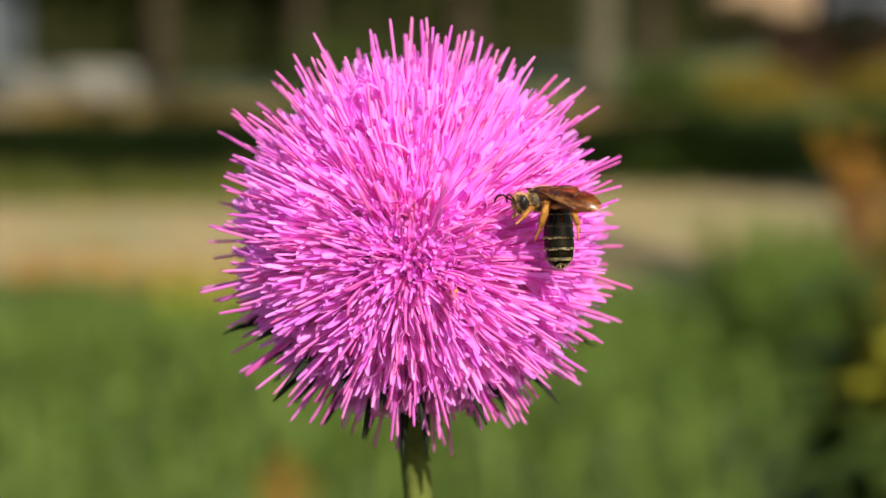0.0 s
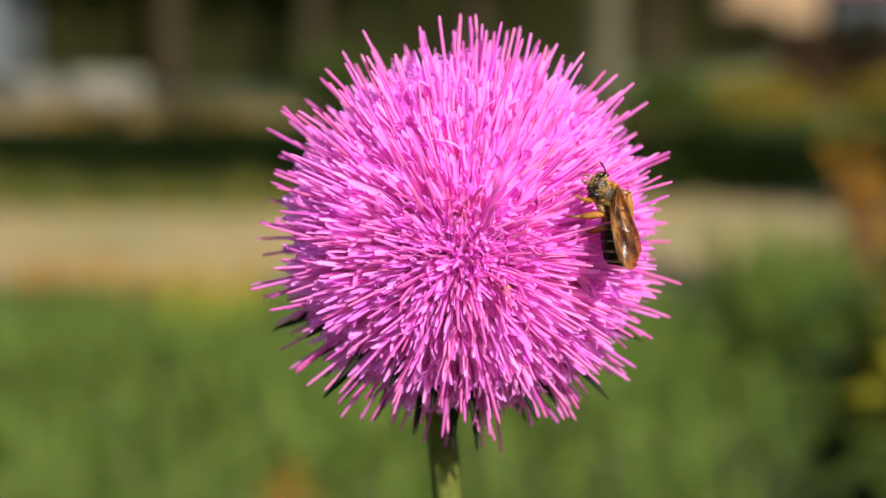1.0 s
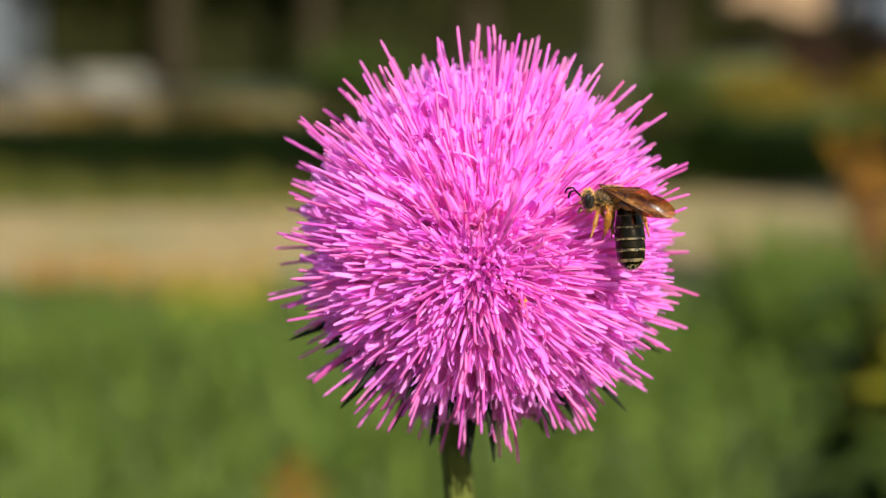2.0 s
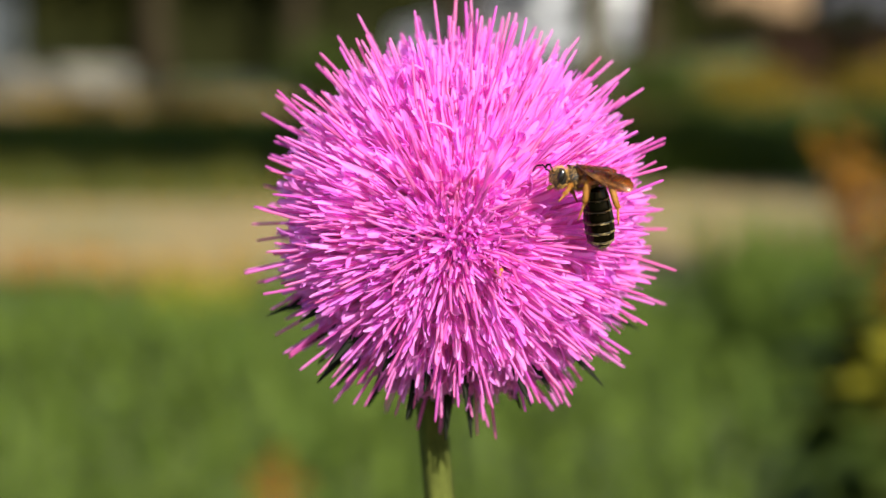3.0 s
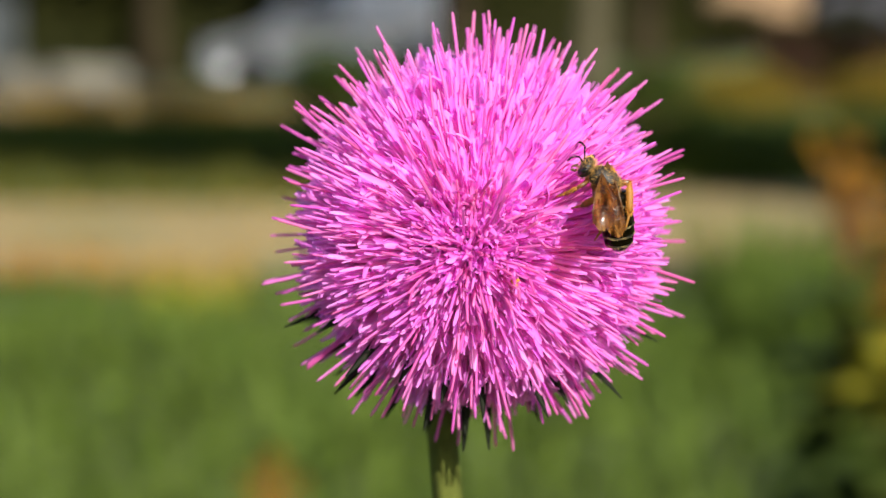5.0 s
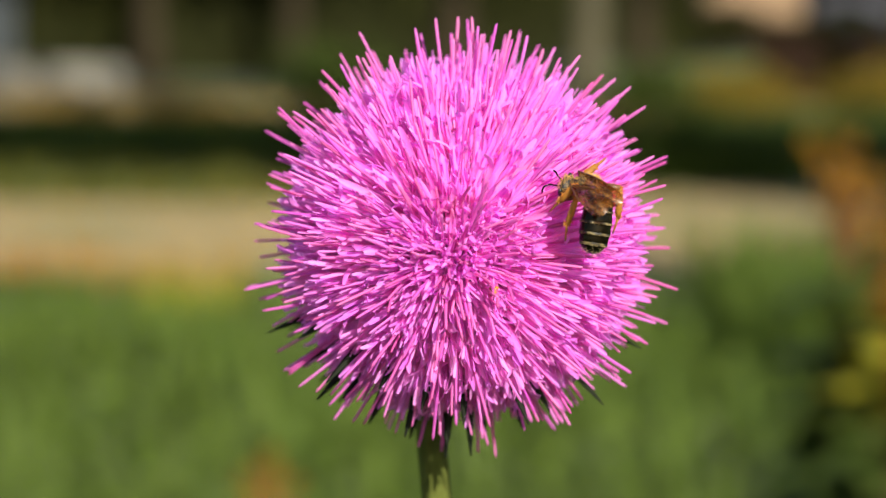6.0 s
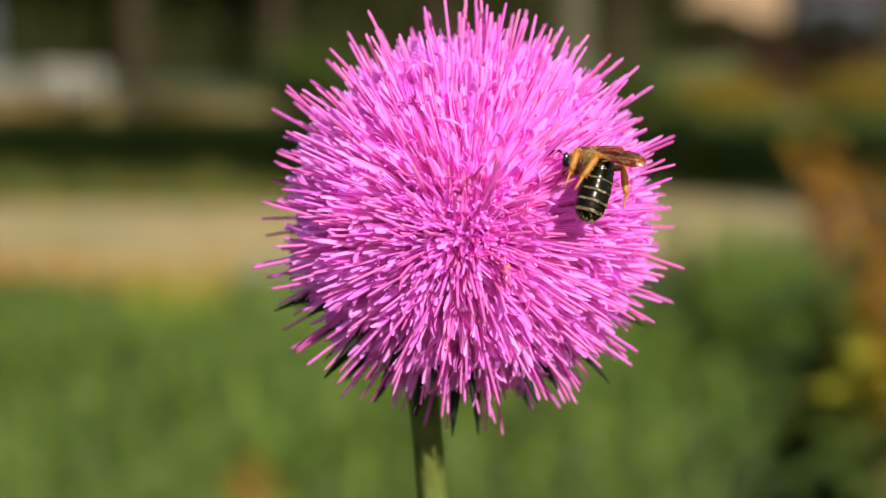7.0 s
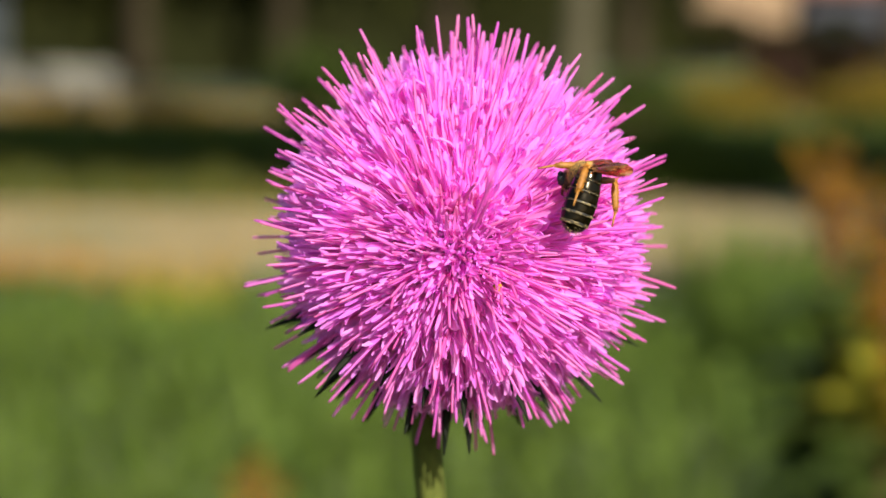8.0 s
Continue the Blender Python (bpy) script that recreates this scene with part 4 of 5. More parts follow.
part("fur", s, FUR, head)
for q in (-1, 1):
    eye = Shape().lathe([(-0.85 * MM, 0.08 * MM), (-0.6 * MM, 0.30 * MM), (0, 0.42 * MM), (0.6 * MM, 0.30 * MM), (0.85 * MM, 0.08 * MM)], 14, "Z")
    part("eye", eye, EYE_MAT, head, "dark oval eye", m=pose(2.75 * MM, q * 1.22 * MM, 0.2 * MM, q * -12, -14, 0))
    ant = Shape()
    ant.tube([(3.3 * MM, q * 0.35 * MM, 0.55 * MM), (3.9 * MM, q * 0.8 * MM, 1.25 * MM), (4.1 * MM, q * 1.05 * MM, 1.55 * MM)], (0.1 * MM, 0.1 * MM, 0.11 * MM), 6)
    ant.tube([(4.1 * MM, q * 1.05 * MM, 1.5 * MM), (4.6 * MM, q * 1.35 * MM, 1.45 * MM), (4.85 * MM, q * 1.6 * MM, 1.15 * MM), (4.95 * MM, q * 1.85 * MM, 0.75 * MM)], (0.11 * MM, 0.13 * MM, 0.13 * MM, 0.08 * MM), 6)
    part("antenna", ant, CHITIN, head, "thin black elbowed antenna")
    part("mandible", Shape().tube([(3.4 * MM, q * 0.5 * MM, -0.9 * MM), (3.8 * MM, q * 0.4 * MM, -1.25 * MM), (3.9 * MM, q * 0.05 * MM, -1.4 * MM)], (0.2 * MM, 0.15 * MM, 0.05 * MM), 6), LEG_DARK, head)

# abdomen: six overlapping plates, growing along -x from the waist
LENGTH = 7.6
def girth(t):
    return 1.93 * math.sin(math.pi * (0.19 + 0.60 * t ** 1.1)) ** 0.6 * math.sqrt(max(0.05, 1 - max(0.0, (t - 0.80) / 0.20) ** 2))
prof, cuts = [(0.25 * MM, 0.25 * MM), (0.0, 0.45 * MM)], [0.0, 0.17, 0.35, 0.53, 0.70, 0.86, 1.0]
for a, b in zip(cuts, cuts[1:]):
    for k in range(5):
        t = a + (b - a) * (k + 0.3) / 5
        prof.append((-t * LENGTH * MM, girth(min(t, 0.985)) * (0.965 + 0.04 * k / 4) * MM))
prof.append((-LENGTH * MM, 0.12 * MM))
abdomen = part("abdomen", Shape().lathe(prof, 30, "X", (1.0, 0.90)), CHITIN, bee, "glossy black abdomen with pale bands")
for b, wide in zip(cuts[1:6], (0.30, 0.45, 0.8, 0.95, 1.0)):
    ring = Shape()
    p = []
    for o, up in ((-0.040, -0.012), (-0.026, 0.018), (-0.010, 0.034), (0.0, 0.038), (0.005, 0.0)):
        t = b + o * wide
        p.append((-t * LENGTH * MM, (girth(t) * 1.0 + up) * MM))
    ring.lathe(p, 30, "X", (1.0, 0.90))
    band = part("hair_band", ring, HAIR_BAND, abdomen, "cream band of short hairs")
    s = Shape()
    furred(s, 60 if b < 0.4 else 170, (-b * LENGTH * MM, 0, 0), (0.10 * MM, girth(b) * 1.01 * MM, girth(b) * 0.91 * MM), 0.14 * MM, int(b * 100), lambda d: abs(d.x) < 0.3 and math.sin(7 * math.atan2(d.y, d.z) + b * 40) > -0.4)
    part("fringe", s, PALE_FUR, band)
s = Shape()
furred(s, 120, (-6.7 * MM, 0, 0), (0.85 * MM, 1.2 * MM, 1.1 * MM), 0.4 * MM, 66, lambda d: d.x < 0.3)
part("tail_fur", s, PALE_FUR, abdomen)


def wing(q):
    """Fore and hind wing, growing along -x from the shoulder."""
    outline = [(0.2, 0), (-1.53, 0.47), (-3.48, 0.73), (-5.93, 1), (-7.57, 0.87), (-8.49, 0.31), (-8.64, -0.31), (-8.08, -1.08), (-6.85, -1.64), (-5.52, -1.66), (-5.12, -1.43), (-4.5, -1.9), (-3.27, -1.79), (-1.84, -1.17), (-0.51, -0.47)]
    s = Shape()
    m = len(outline)
    for lay in (0.0, 0.03):
        for x, y in outline:
            s.v.append(Vector((x * 1.08 * MM, q * y * MM, (0.12 * math.sin(x) * 0.5 + lay) * MM)))
            s.uv.append((0, 0))
        s.v.append(Vector((-4.5 * MM, q * -0.3 * MM, (0.16 + lay) * MM)))
        s.uv.append((0, 0))
    for i in range(m):
        j = (i + 1) % m
        s.f.append((i, j, m))
        s.f.append((m + 1 + j, m + 1 + i, 2 * m + 1))
        s.f.append((i, m + 1 + i, m + 1 + j, j))
    w = part("wing", s, WING, bee, "folded smoky amber wing")
    for run, thick in (((0, 0), (-3.4, 0.66), (-6.6, 0.90)), 0.10), (((0, 0), (-2.6, -0.25), (-5.6, -0.8)), 0.07), (((0, -0.05), (-2.0, -0.75), (-4.2, -1.5)), 0.06), (((-3.2, 0.62), (-4.2, 0.0), (-4.6, -0.6)), 0.05), (((-4.2, 0.0), (-5.6, 0.3), (-6.9, 0.1)), 0.05), (((-5.6, 0.3), (-5.9, -0.2), (-6.2, -0.7)), 0.045):
        vein = Shape().tube([(x * MM, q * y * MM, (0.06 * math.sin(x) + 0.07) * MM) for x, y in run], (thick * MM, thick * 0.9 * MM, thick * 0.5 * MM), 5)
        part("vein", vein, LEG_DARK, w, "brown wing vein")
    return w


wing_left, wing_right = wing(1), wing(-1)


def leg(q, hip, knee, ankle, toe, thick, gold):
    """hip, knee, ankle and toe in the bee's space, millimetres; q: the side."""
    def at(p):
        return Vector((p[0], q * p[1], p[2])) * MM
    h = at(hip)
    s = Shape()
    s.tube([Vector((0, 0, 0)), (at(knee) - h) * 0.5, at(knee) - h], (0.28 * thick * MM, 0.34 * thick * MM, 0.24 * thick * MM), 8)
    lg = part("leg", s, LEG_GOLD if gold > 1 else LEG_DARK, bee, "jointed leg dusted with orange pollen" if gold else "thin brown leg", m=Matrix.Translation(h))
    k, a, t = at(knee) - h, at(ankle) - h, at(toe) - h
    part("shin", Shape().tube([k, k.lerp(a, 0.35), k.lerp(a, 0.8), a], (0.20 * thick * MM, 0.34 * thick * MM, 0.30 * thick * MM, 0.18 * thick * MM), 8), LEG_GOLD if gold else LEG_DARK, lg)
    part("foot", Shape().tube([a, a.lerp(t, 0.35), a.lerp(t, 0.7), t], (0.17 * MM, 0.15 * MM, 0.12 * MM, 0.08 * MM), 6), LEG_GOLD if gold else LEG_DARK, lg)
    if gold:
        f = Shape()
        rg = random.Random(int(hip[0] * 10) + q)
        for _ in range(620):
            c = k.lerp(a, rg.random()) if rg.random() < 0.7 else k * rg.uniform(0.4, 1.0)
            d = Vector((rg.gauss(0, 1), rg.gauss(0, 1), rg.gauss(0, 1))).normalized()
            w, e, n = d.orthogonal() * 0.045 * MM, c + d * rg.uniform(0.34, 0.56) * thick * MM, len(f.v)
            f.v += [c - w, c + w, e]
            f.uv += [(0, 0), (1, 0), (0.5, 1)]
            f.f.append((n, n + 1, n + 2))
        part("pollen_brush", f, POLLEN, lg, "orange pollen brush")
    return lg


FORE = ((1.5, 0.8, -0.9), (2.4, 2.0, -1.2), (3.6, 2.2, -2.6), (4.6, 2.2, -3.6))
MID = ((0.5, 1.0, -0.8), (0.2, 2.6, 0.5), (0.6, 3.2, -2.2), (1.2, 3.4, -4.2))
HIND = ((-0.9, 1.0, -0.8), (-2.0, 2.9, 0.4), (-3.6, 3.9, -2.6), (-4.3, 4.0, -4.4))
fore_l, fore_r = leg(1, *FORE, 0.8, 1), leg(-1, *FORE, 0.8, 1)
mid_l, mid_r = leg(1, *MID, 1.3, 1), leg(-1, *MID, 1.2, 1)
hind_l, hind_r = leg(1, *HIND, 1.2, 1), leg(-1, *HIND, 1.3, 1)


# ---------------------------------------------------------------- what moves
def drive(ob, rows):
    """rows: seconds and the place along the road."""
    out = []
    for (t0, x0), (t1, x1) in zip(rows, rows[1:]):
        steps = max(1, round((t1 - t0) / 0.2))
        out += [(t0 + (t1 - t0) * i / steps, x0 + (x1 - x0) * i / steps) for i in range(steps)]
    out.append(rows[-1])
    walk(ob, [(t, pose(x, 33.0, 0.5 * (road_height(x - 1.3) + road_height(x + 1.3)) + 0.015, 0, math.degrees(math.atan2(road_height(x + 1.3) - road_height(x - 1.3), 2.6)), 180)) for t, x in out])


def step(ob, rows):
    """A leg's swing about its hip: seconds and turns in degrees."""
    at = ob.location.copy()
    walk(ob, [(t, pose(at.x, at.y, at.z, rx, ry, rz)) for t, rx, ry, rz in rows])


def motions():
    walk(flower_head, [
        (0, pose(-0.00264, -0.00371, 1.07510, -6.50, 0.00, -0.00)), (0.2, pose(0.00101, -0.00345, 1.07601, -6.18, -0.13, -0.24)),
        (0.3, pose(0.00188, -0.00324, 1.07722, -6.00, -0.22, -0.34)), (0.4, pose(0.00314, -0.00319, 1.07690, -5.78, -0.32, -0.48)),
        (0.5, pose(0.00395, -0.00322, 1.07605, -5.64, -0.38, -0.58)), (0.6, pose(0.00354, -0.00340, 1.07425, -5.67, -0.42, -0.53)),
        (0.7, pose(0.00305, -0.00352, 1.07296, -5.75, -0.46, -0.44)), (0.8, pose(0.00294, -0.00339, 1.07392, -5.80, -0.51, -0.36)),
        (1, pose(0.00276, -0.00306, 1.07656, -5.93, -0.56, -0.24)), (1.2, pose(0.00068, -0.00318, 1.07643, -6.23, -0.31, -0.36)),
        (1.5, pose(0.00049, -0.00346, 1.07531, -6.69, 0.13, -0.54)), (1.7, pose(0.00109, -0.00345, 1.07507, -6.26, 0.05, -0.65)),
        (1.8, pose(0.00189, -0.00343, 1.07497, -6.00, -0.02, -0.67)), (2, pose(0.00430, -0.00341, 1.07470, -5.62, -0.13, -0.78)),
        (2.2, pose(0.00582, -0.00360, 1.07411, -5.98, -0.07, -1.11)), (2.5, pose(0.00291, -0.00360, 1.07510, -6.15, -0.19, -0.83)),
        (2.8, pose(0.00160, -0.00358, 1.07620, -6.52, -0.24, -0.84)), (3.05, pose(0.00472, -0.00346, 1.07736, -6.98, -0.36, -1.10)),
        (3.3, pose(0.00740, -0.00351, 1.07785, -7.38, -0.43, -1.27)), (3.5, pose(0.00156, -0.00375, 1.07660, -8.13, -0.23, -0.44)),
        (3.7, pose(0.00111, -0.00366, 1.07644, -7.57, -0.57, -0.97)), (4, pose(0.00504, -0.00334, 1.07801, -6.72, -1.07, -1.77)),
        (4.2, pose(0.00209, -0.00352, 1.07582, -7.68, -0.63, -1.60)), (4.45, pose(0.00114, -0.00374, 1.07479, -7.74, -0.53, -1.63)),
        (4.75, pose(0.00375, -0.00363, 1.07593, -7.50, -0.60, -1.88)), (5.05, pose(0.00676, -0.00364, 1.07598, -7.47, -0.67, -2.03)),
        (5.3, pose(0.00813, -0.00379, 1.07554, -7.22, -0.11, -1.87)), (5.5, pose(0.00765, -0.00361, 1.07700, -7.21, -0.14, -1.86)),
        (5.7, pose(0.00448, -0.00368, 1.07616, -7.26, -0.35, -2.23)), (5.8, pose(0.00357, -0.00373, 1.07568, -7.30, -0.49, -2.50)),
        (6, pose(0.00466, -0.00379, 1.07518, -7.35, -0.73, -2.92)), (6.2, pose(0.00929, -0.00355, 1.07722, -7.37, -0.56, -2.76)),
        (6.4, pose(0.00666, -0.00361, 1.07612, -7.38, -0.36, -2.61)), (6.5, pose(0.00575, -0.00363, 1.07572, -7.38, -0.30, -2.52)),
        (6.7, pose(0.00742, -0.00359, 1.07603, -7.14, -0.31, -2.37)), (6.8, pose(0.00838, -0.00357, 1.07632, -6.97, -0.32, -2.34)),
        (7, pose(0.00769, -0.00332, 1.07826, -6.69, -0.34, -2.23)), (7.2, pose(0.00462, -0.00351, 1.07639, -6.98, -0.50, -2.27)),
        (7.5, pose(0.00253, -0.00354, 1.07604, -7.42, -0.83, -2.25)), (7.8, pose(0.00710, -0.00346, 1.07710, -7.25, -0.82, -1.94)),
        (8, pose(0.00584, -0.00351, 1.07616, -7.14, -0.75, -1.76)),
    ])
    walk(upper_stem, [
        (0, pose(-0.00564, 0.00376, 1.06512, 1.16, -5.17, -0.05)), (0.2, pose(-0.00356, 0.00380, 1.06528, 1.16, -5.27, -0.05)),
        (0.3, pose(-0.00305, 0.00384, 1.06544, 1.16, -5.35, -0.05)), (0.4, pose(-0.00233, 0.00388, 1.06560, 1.16, -5.43, -0.05)),
        (0.5, pose(-0.00186, 0.00392, 1.06573, 1.16, -5.47, -0.06)), (0.6, pose(-0.00210, 0.00394, 1.06584, 1.16, -5.50, -0.06)),
        (0.7, pose(-0.00238, 0.00397, 1.06594, 1.16, -5.52, -0.06)), (0.8, pose(-0.00243, 0.00399, 1.06604, 1.16, -5.53, -0.06)),
        (1, pose(-0.00252, 0.00401, 1.06613, 1.16, -5.55, -0.06)), (1.2, pose(-0.00373, 0.00395, 1.06590, 1.16, -5.35, -0.05)),
        (1.5, pose(-0.00389, 0.00385, 1.06550, 1.16, -5.00, -0.05)), (1.7, pose(-0.00354, 0.00386, 1.06554, 1.16, -5.08, -0.05)),
        (1.8, pose(-0.00307, 0.00387, 1.06557, 1.16, -5.14, -0.05)), (2, pose(-0.00169, 0.00389, 1.06561, 1.16, -5.25, -0.05)),
        (2.2, pose(-0.00083, 0.00388, 1.06556, 1.16, -5.30, -0.05)), (2.5, pose(-0.00247, 0.00382, 1.06533, 1.16, -5.37, -0.05)),
        (2.8, pose(-0.00321, 0.00374, 1.06501, 1.16, -5.42, -0.05)), (3.05, pose(-0.00143, 0.00367, 1.06476, 1.16, -5.45, -0.06)),
        (3.3, pose(0.00009, 0.00362, 1.06458, 1.16, -5.47, -0.06)), (3.5, pose(-0.00322, 0.00363, 1.06451, 1.16, -5.47, -0.06)),
        (3.7, pose(-0.00348, 0.00364, 1.06456, 1.16, -5.45, -0.06)), (4, pose(-0.00126, 0.00366, 1.06471, 1.16, -5.40, -0.05)),
        (4.2, pose(-0.00294, 0.00369, 1.06477, 1.16, -5.42, -0.05)), (4.45, pose(-0.00346, 0.00372, 1.06487, 1.16, -5.51, -0.06)),
        (4.75, pose(-0.00196, 0.00374, 1.06501, 1.16, -5.65, -0.06)), (5.05, pose(-0.00023, 0.00376, 1.06513, 1.16, -5.80, -0.06)),
        (5.3, pose(0.00055, 0.00377, 1.06520, 1.16, -5.89, -0.06)), (5.5, pose(0.00030, 0.00378, 1.06521, 1.16, -5.92, -0.06)),
        (5.7, pose(-0.00151, 0.00378, 1.06515, 1.16, -5.92, -0.06)), (5.8, pose(-0.00202, 0.00377, 1.06512, 1.16, -5.92, -0.06)),
        (6, pose(-0.00141, 0.00376, 1.06509, 1.16, -5.92, -0.06)), (6.2, pose(0.00123, 0.00378, 1.06525, 1.16, -5.91, -0.06)),
        (6.4, pose(-0.00028, 0.00383, 1.06543, 1.16, -5.90, -0.06)), (6.5, pose(-0.00080, 0.00385, 1.06547, 1.16, -5.90, -0.06)),
        (6.7, pose(0.00014, 0.00385, 1.06551, 1.16, -5.86, -0.06)), (6.8, pose(0.00069, 0.00384, 1.06552, 1.16, -5.83, -0.06)),
        (7, pose(0.00030, 0.00385, 1.06553, 1.16, -5.79, -0.06)), (7.2, pose(-0.00145, 0.00389, 1.06554, 1.16, -5.83, -0.06)),
        (7.5, pose(-0.00261, 0.00393, 1.06559, 1.16, -5.99, -0.06)), (7.8, pose(0.00002, 0.00391, 1.06573, 1.16, -6.24, -0.06)),
        (8, pose(-0.00069, 0.00393, 1.06576, 1.16, -6.34, -0.06)),
    ])
    walk(lower_stem, [
        (0, pose(0.00518, 0.00618, 0.94563, 0.84, 0.31, 0.00)), (0.2, pose(0.00746, 0.00622, 0.94582, 0.83, 0.45, 0.00)),
        (0.3, pose(0.00814, 0.00626, 0.94599, 0.83, 0.49, 0.00)), (0.4, pose(0.00902, 0.00630, 0.94617, 0.83, 0.55, 0.00)),
        (0.5, pose(0.00958, 0.00633, 0.94630, 0.83, 0.58, 0.00)), (0.6, pose(0.00940, 0.00636, 0.94641, 0.83, 0.57, 0.00)),
        (0.7, pose(0.00916, 0.00638, 0.94652, 0.82, 0.55, 0.00)), (0.8, pose(0.00914, 0.00640, 0.94662, 0.82, 0.55, 0.00)),
        (1, pose(0.00908, 0.00643, 0.94672, 0.82, 0.55, 0.00)), (1.2, pose(0.00747, 0.00637, 0.94645, 0.83, 0.45, 0.00)),
        (1.5, pose(0.00657, 0.00627, 0.94598, 0.83, 0.40, 0.00)), (1.7, pose(0.00708, 0.00627, 0.94603, 0.83, 0.43, 0.00)),
        (1.8, pose(0.00768, 0.00628, 0.94608, 0.83, 0.47, 0.00)), (2, pose(0.00929, 0.00631, 0.94614, 0.83, 0.56, 0.00)),
        (2.2, pose(0.01027, 0.00630, 0.94610, 0.83, 0.62, 0.00)), (2.5, pose(0.00876, 0.00623, 0.94588, 0.83, 0.53, 0.00)),
        (2.8, pose(0.00814, 0.00615, 0.94557, 0.84, 0.49, 0.00)), (3.05, pose(0.00997, 0.00609, 0.94532, 0.84, 0.60, 0.00)),
        (3.3, pose(0.01152, 0.00604, 0.94515, 0.85, 0.70, 0.01)), (3.5, pose(0.00822, 0.00605, 0.94508, 0.85, 0.50, 0.00)),
        (3.7, pose(0.00790, 0.00606, 0.94512, 0.85, 0.48, 0.00)), (4, pose(0.01003, 0.00608, 0.94526, 0.84, 0.61, 0.00)),
        (4.2, pose(0.00840, 0.00611, 0.94533, 0.84, 0.51, 0.00)), (4.45, pose(0.00805, 0.00614, 0.94545, 0.84, 0.49, 0.00)),
        (4.75, pose(0.00985, 0.00616, 0.94561, 0.84, 0.60, 0.00)), (5.05, pose(0.01189, 0.00618, 0.94577, 0.84, 0.72, 0.01)),
        (5.3, pose(0.01286, 0.00619, 0.94586, 0.84, 0.78, 0.01)), (5.5, pose(0.01267, 0.00619, 0.94588, 0.84, 0.77, 0.01)),
        (5.7, pose(0.01088, 0.00619, 0.94582, 0.84, 0.66, 0.00)), (5.8, pose(0.01036, 0.00619, 0.94578, 0.84, 0.63, 0.00)),
        (6, pose(0.01096, 0.00618, 0.94575, 0.84, 0.66, 0.00)), (6.2, pose(0.01359, 0.00619, 0.94591, 0.84, 0.82, 0.01)),
        (6.4, pose(0.01207, 0.00625, 0.94609, 0.83, 0.73, 0.01)), (6.5, pose(0.01153, 0.00626, 0.94613, 0.83, 0.70, 0.01)),
        (6.7, pose(0.01239, 0.00626, 0.94616, 0.83, 0.75, 0.01)), (6.8, pose(0.01287, 0.00626, 0.94616, 0.83, 0.78, 0.01)),
        (7, pose(0.01241, 0.00627, 0.94616, 0.83, 0.75, 0.01)), (7.2, pose(0.01075, 0.00631, 0.94619, 0.83, 0.65, 0.00)),
        (7.5, pose(0.00990, 0.00635, 0.94627, 0.83, 0.60, 0.00)), (7.8, pose(0.01306, 0.00633, 0.94647, 0.83, 0.79, 0.01)),
        (8, pose(0.01256, 0.00634, 0.94652, 0.83, 0.76, 0.01)),
    ])
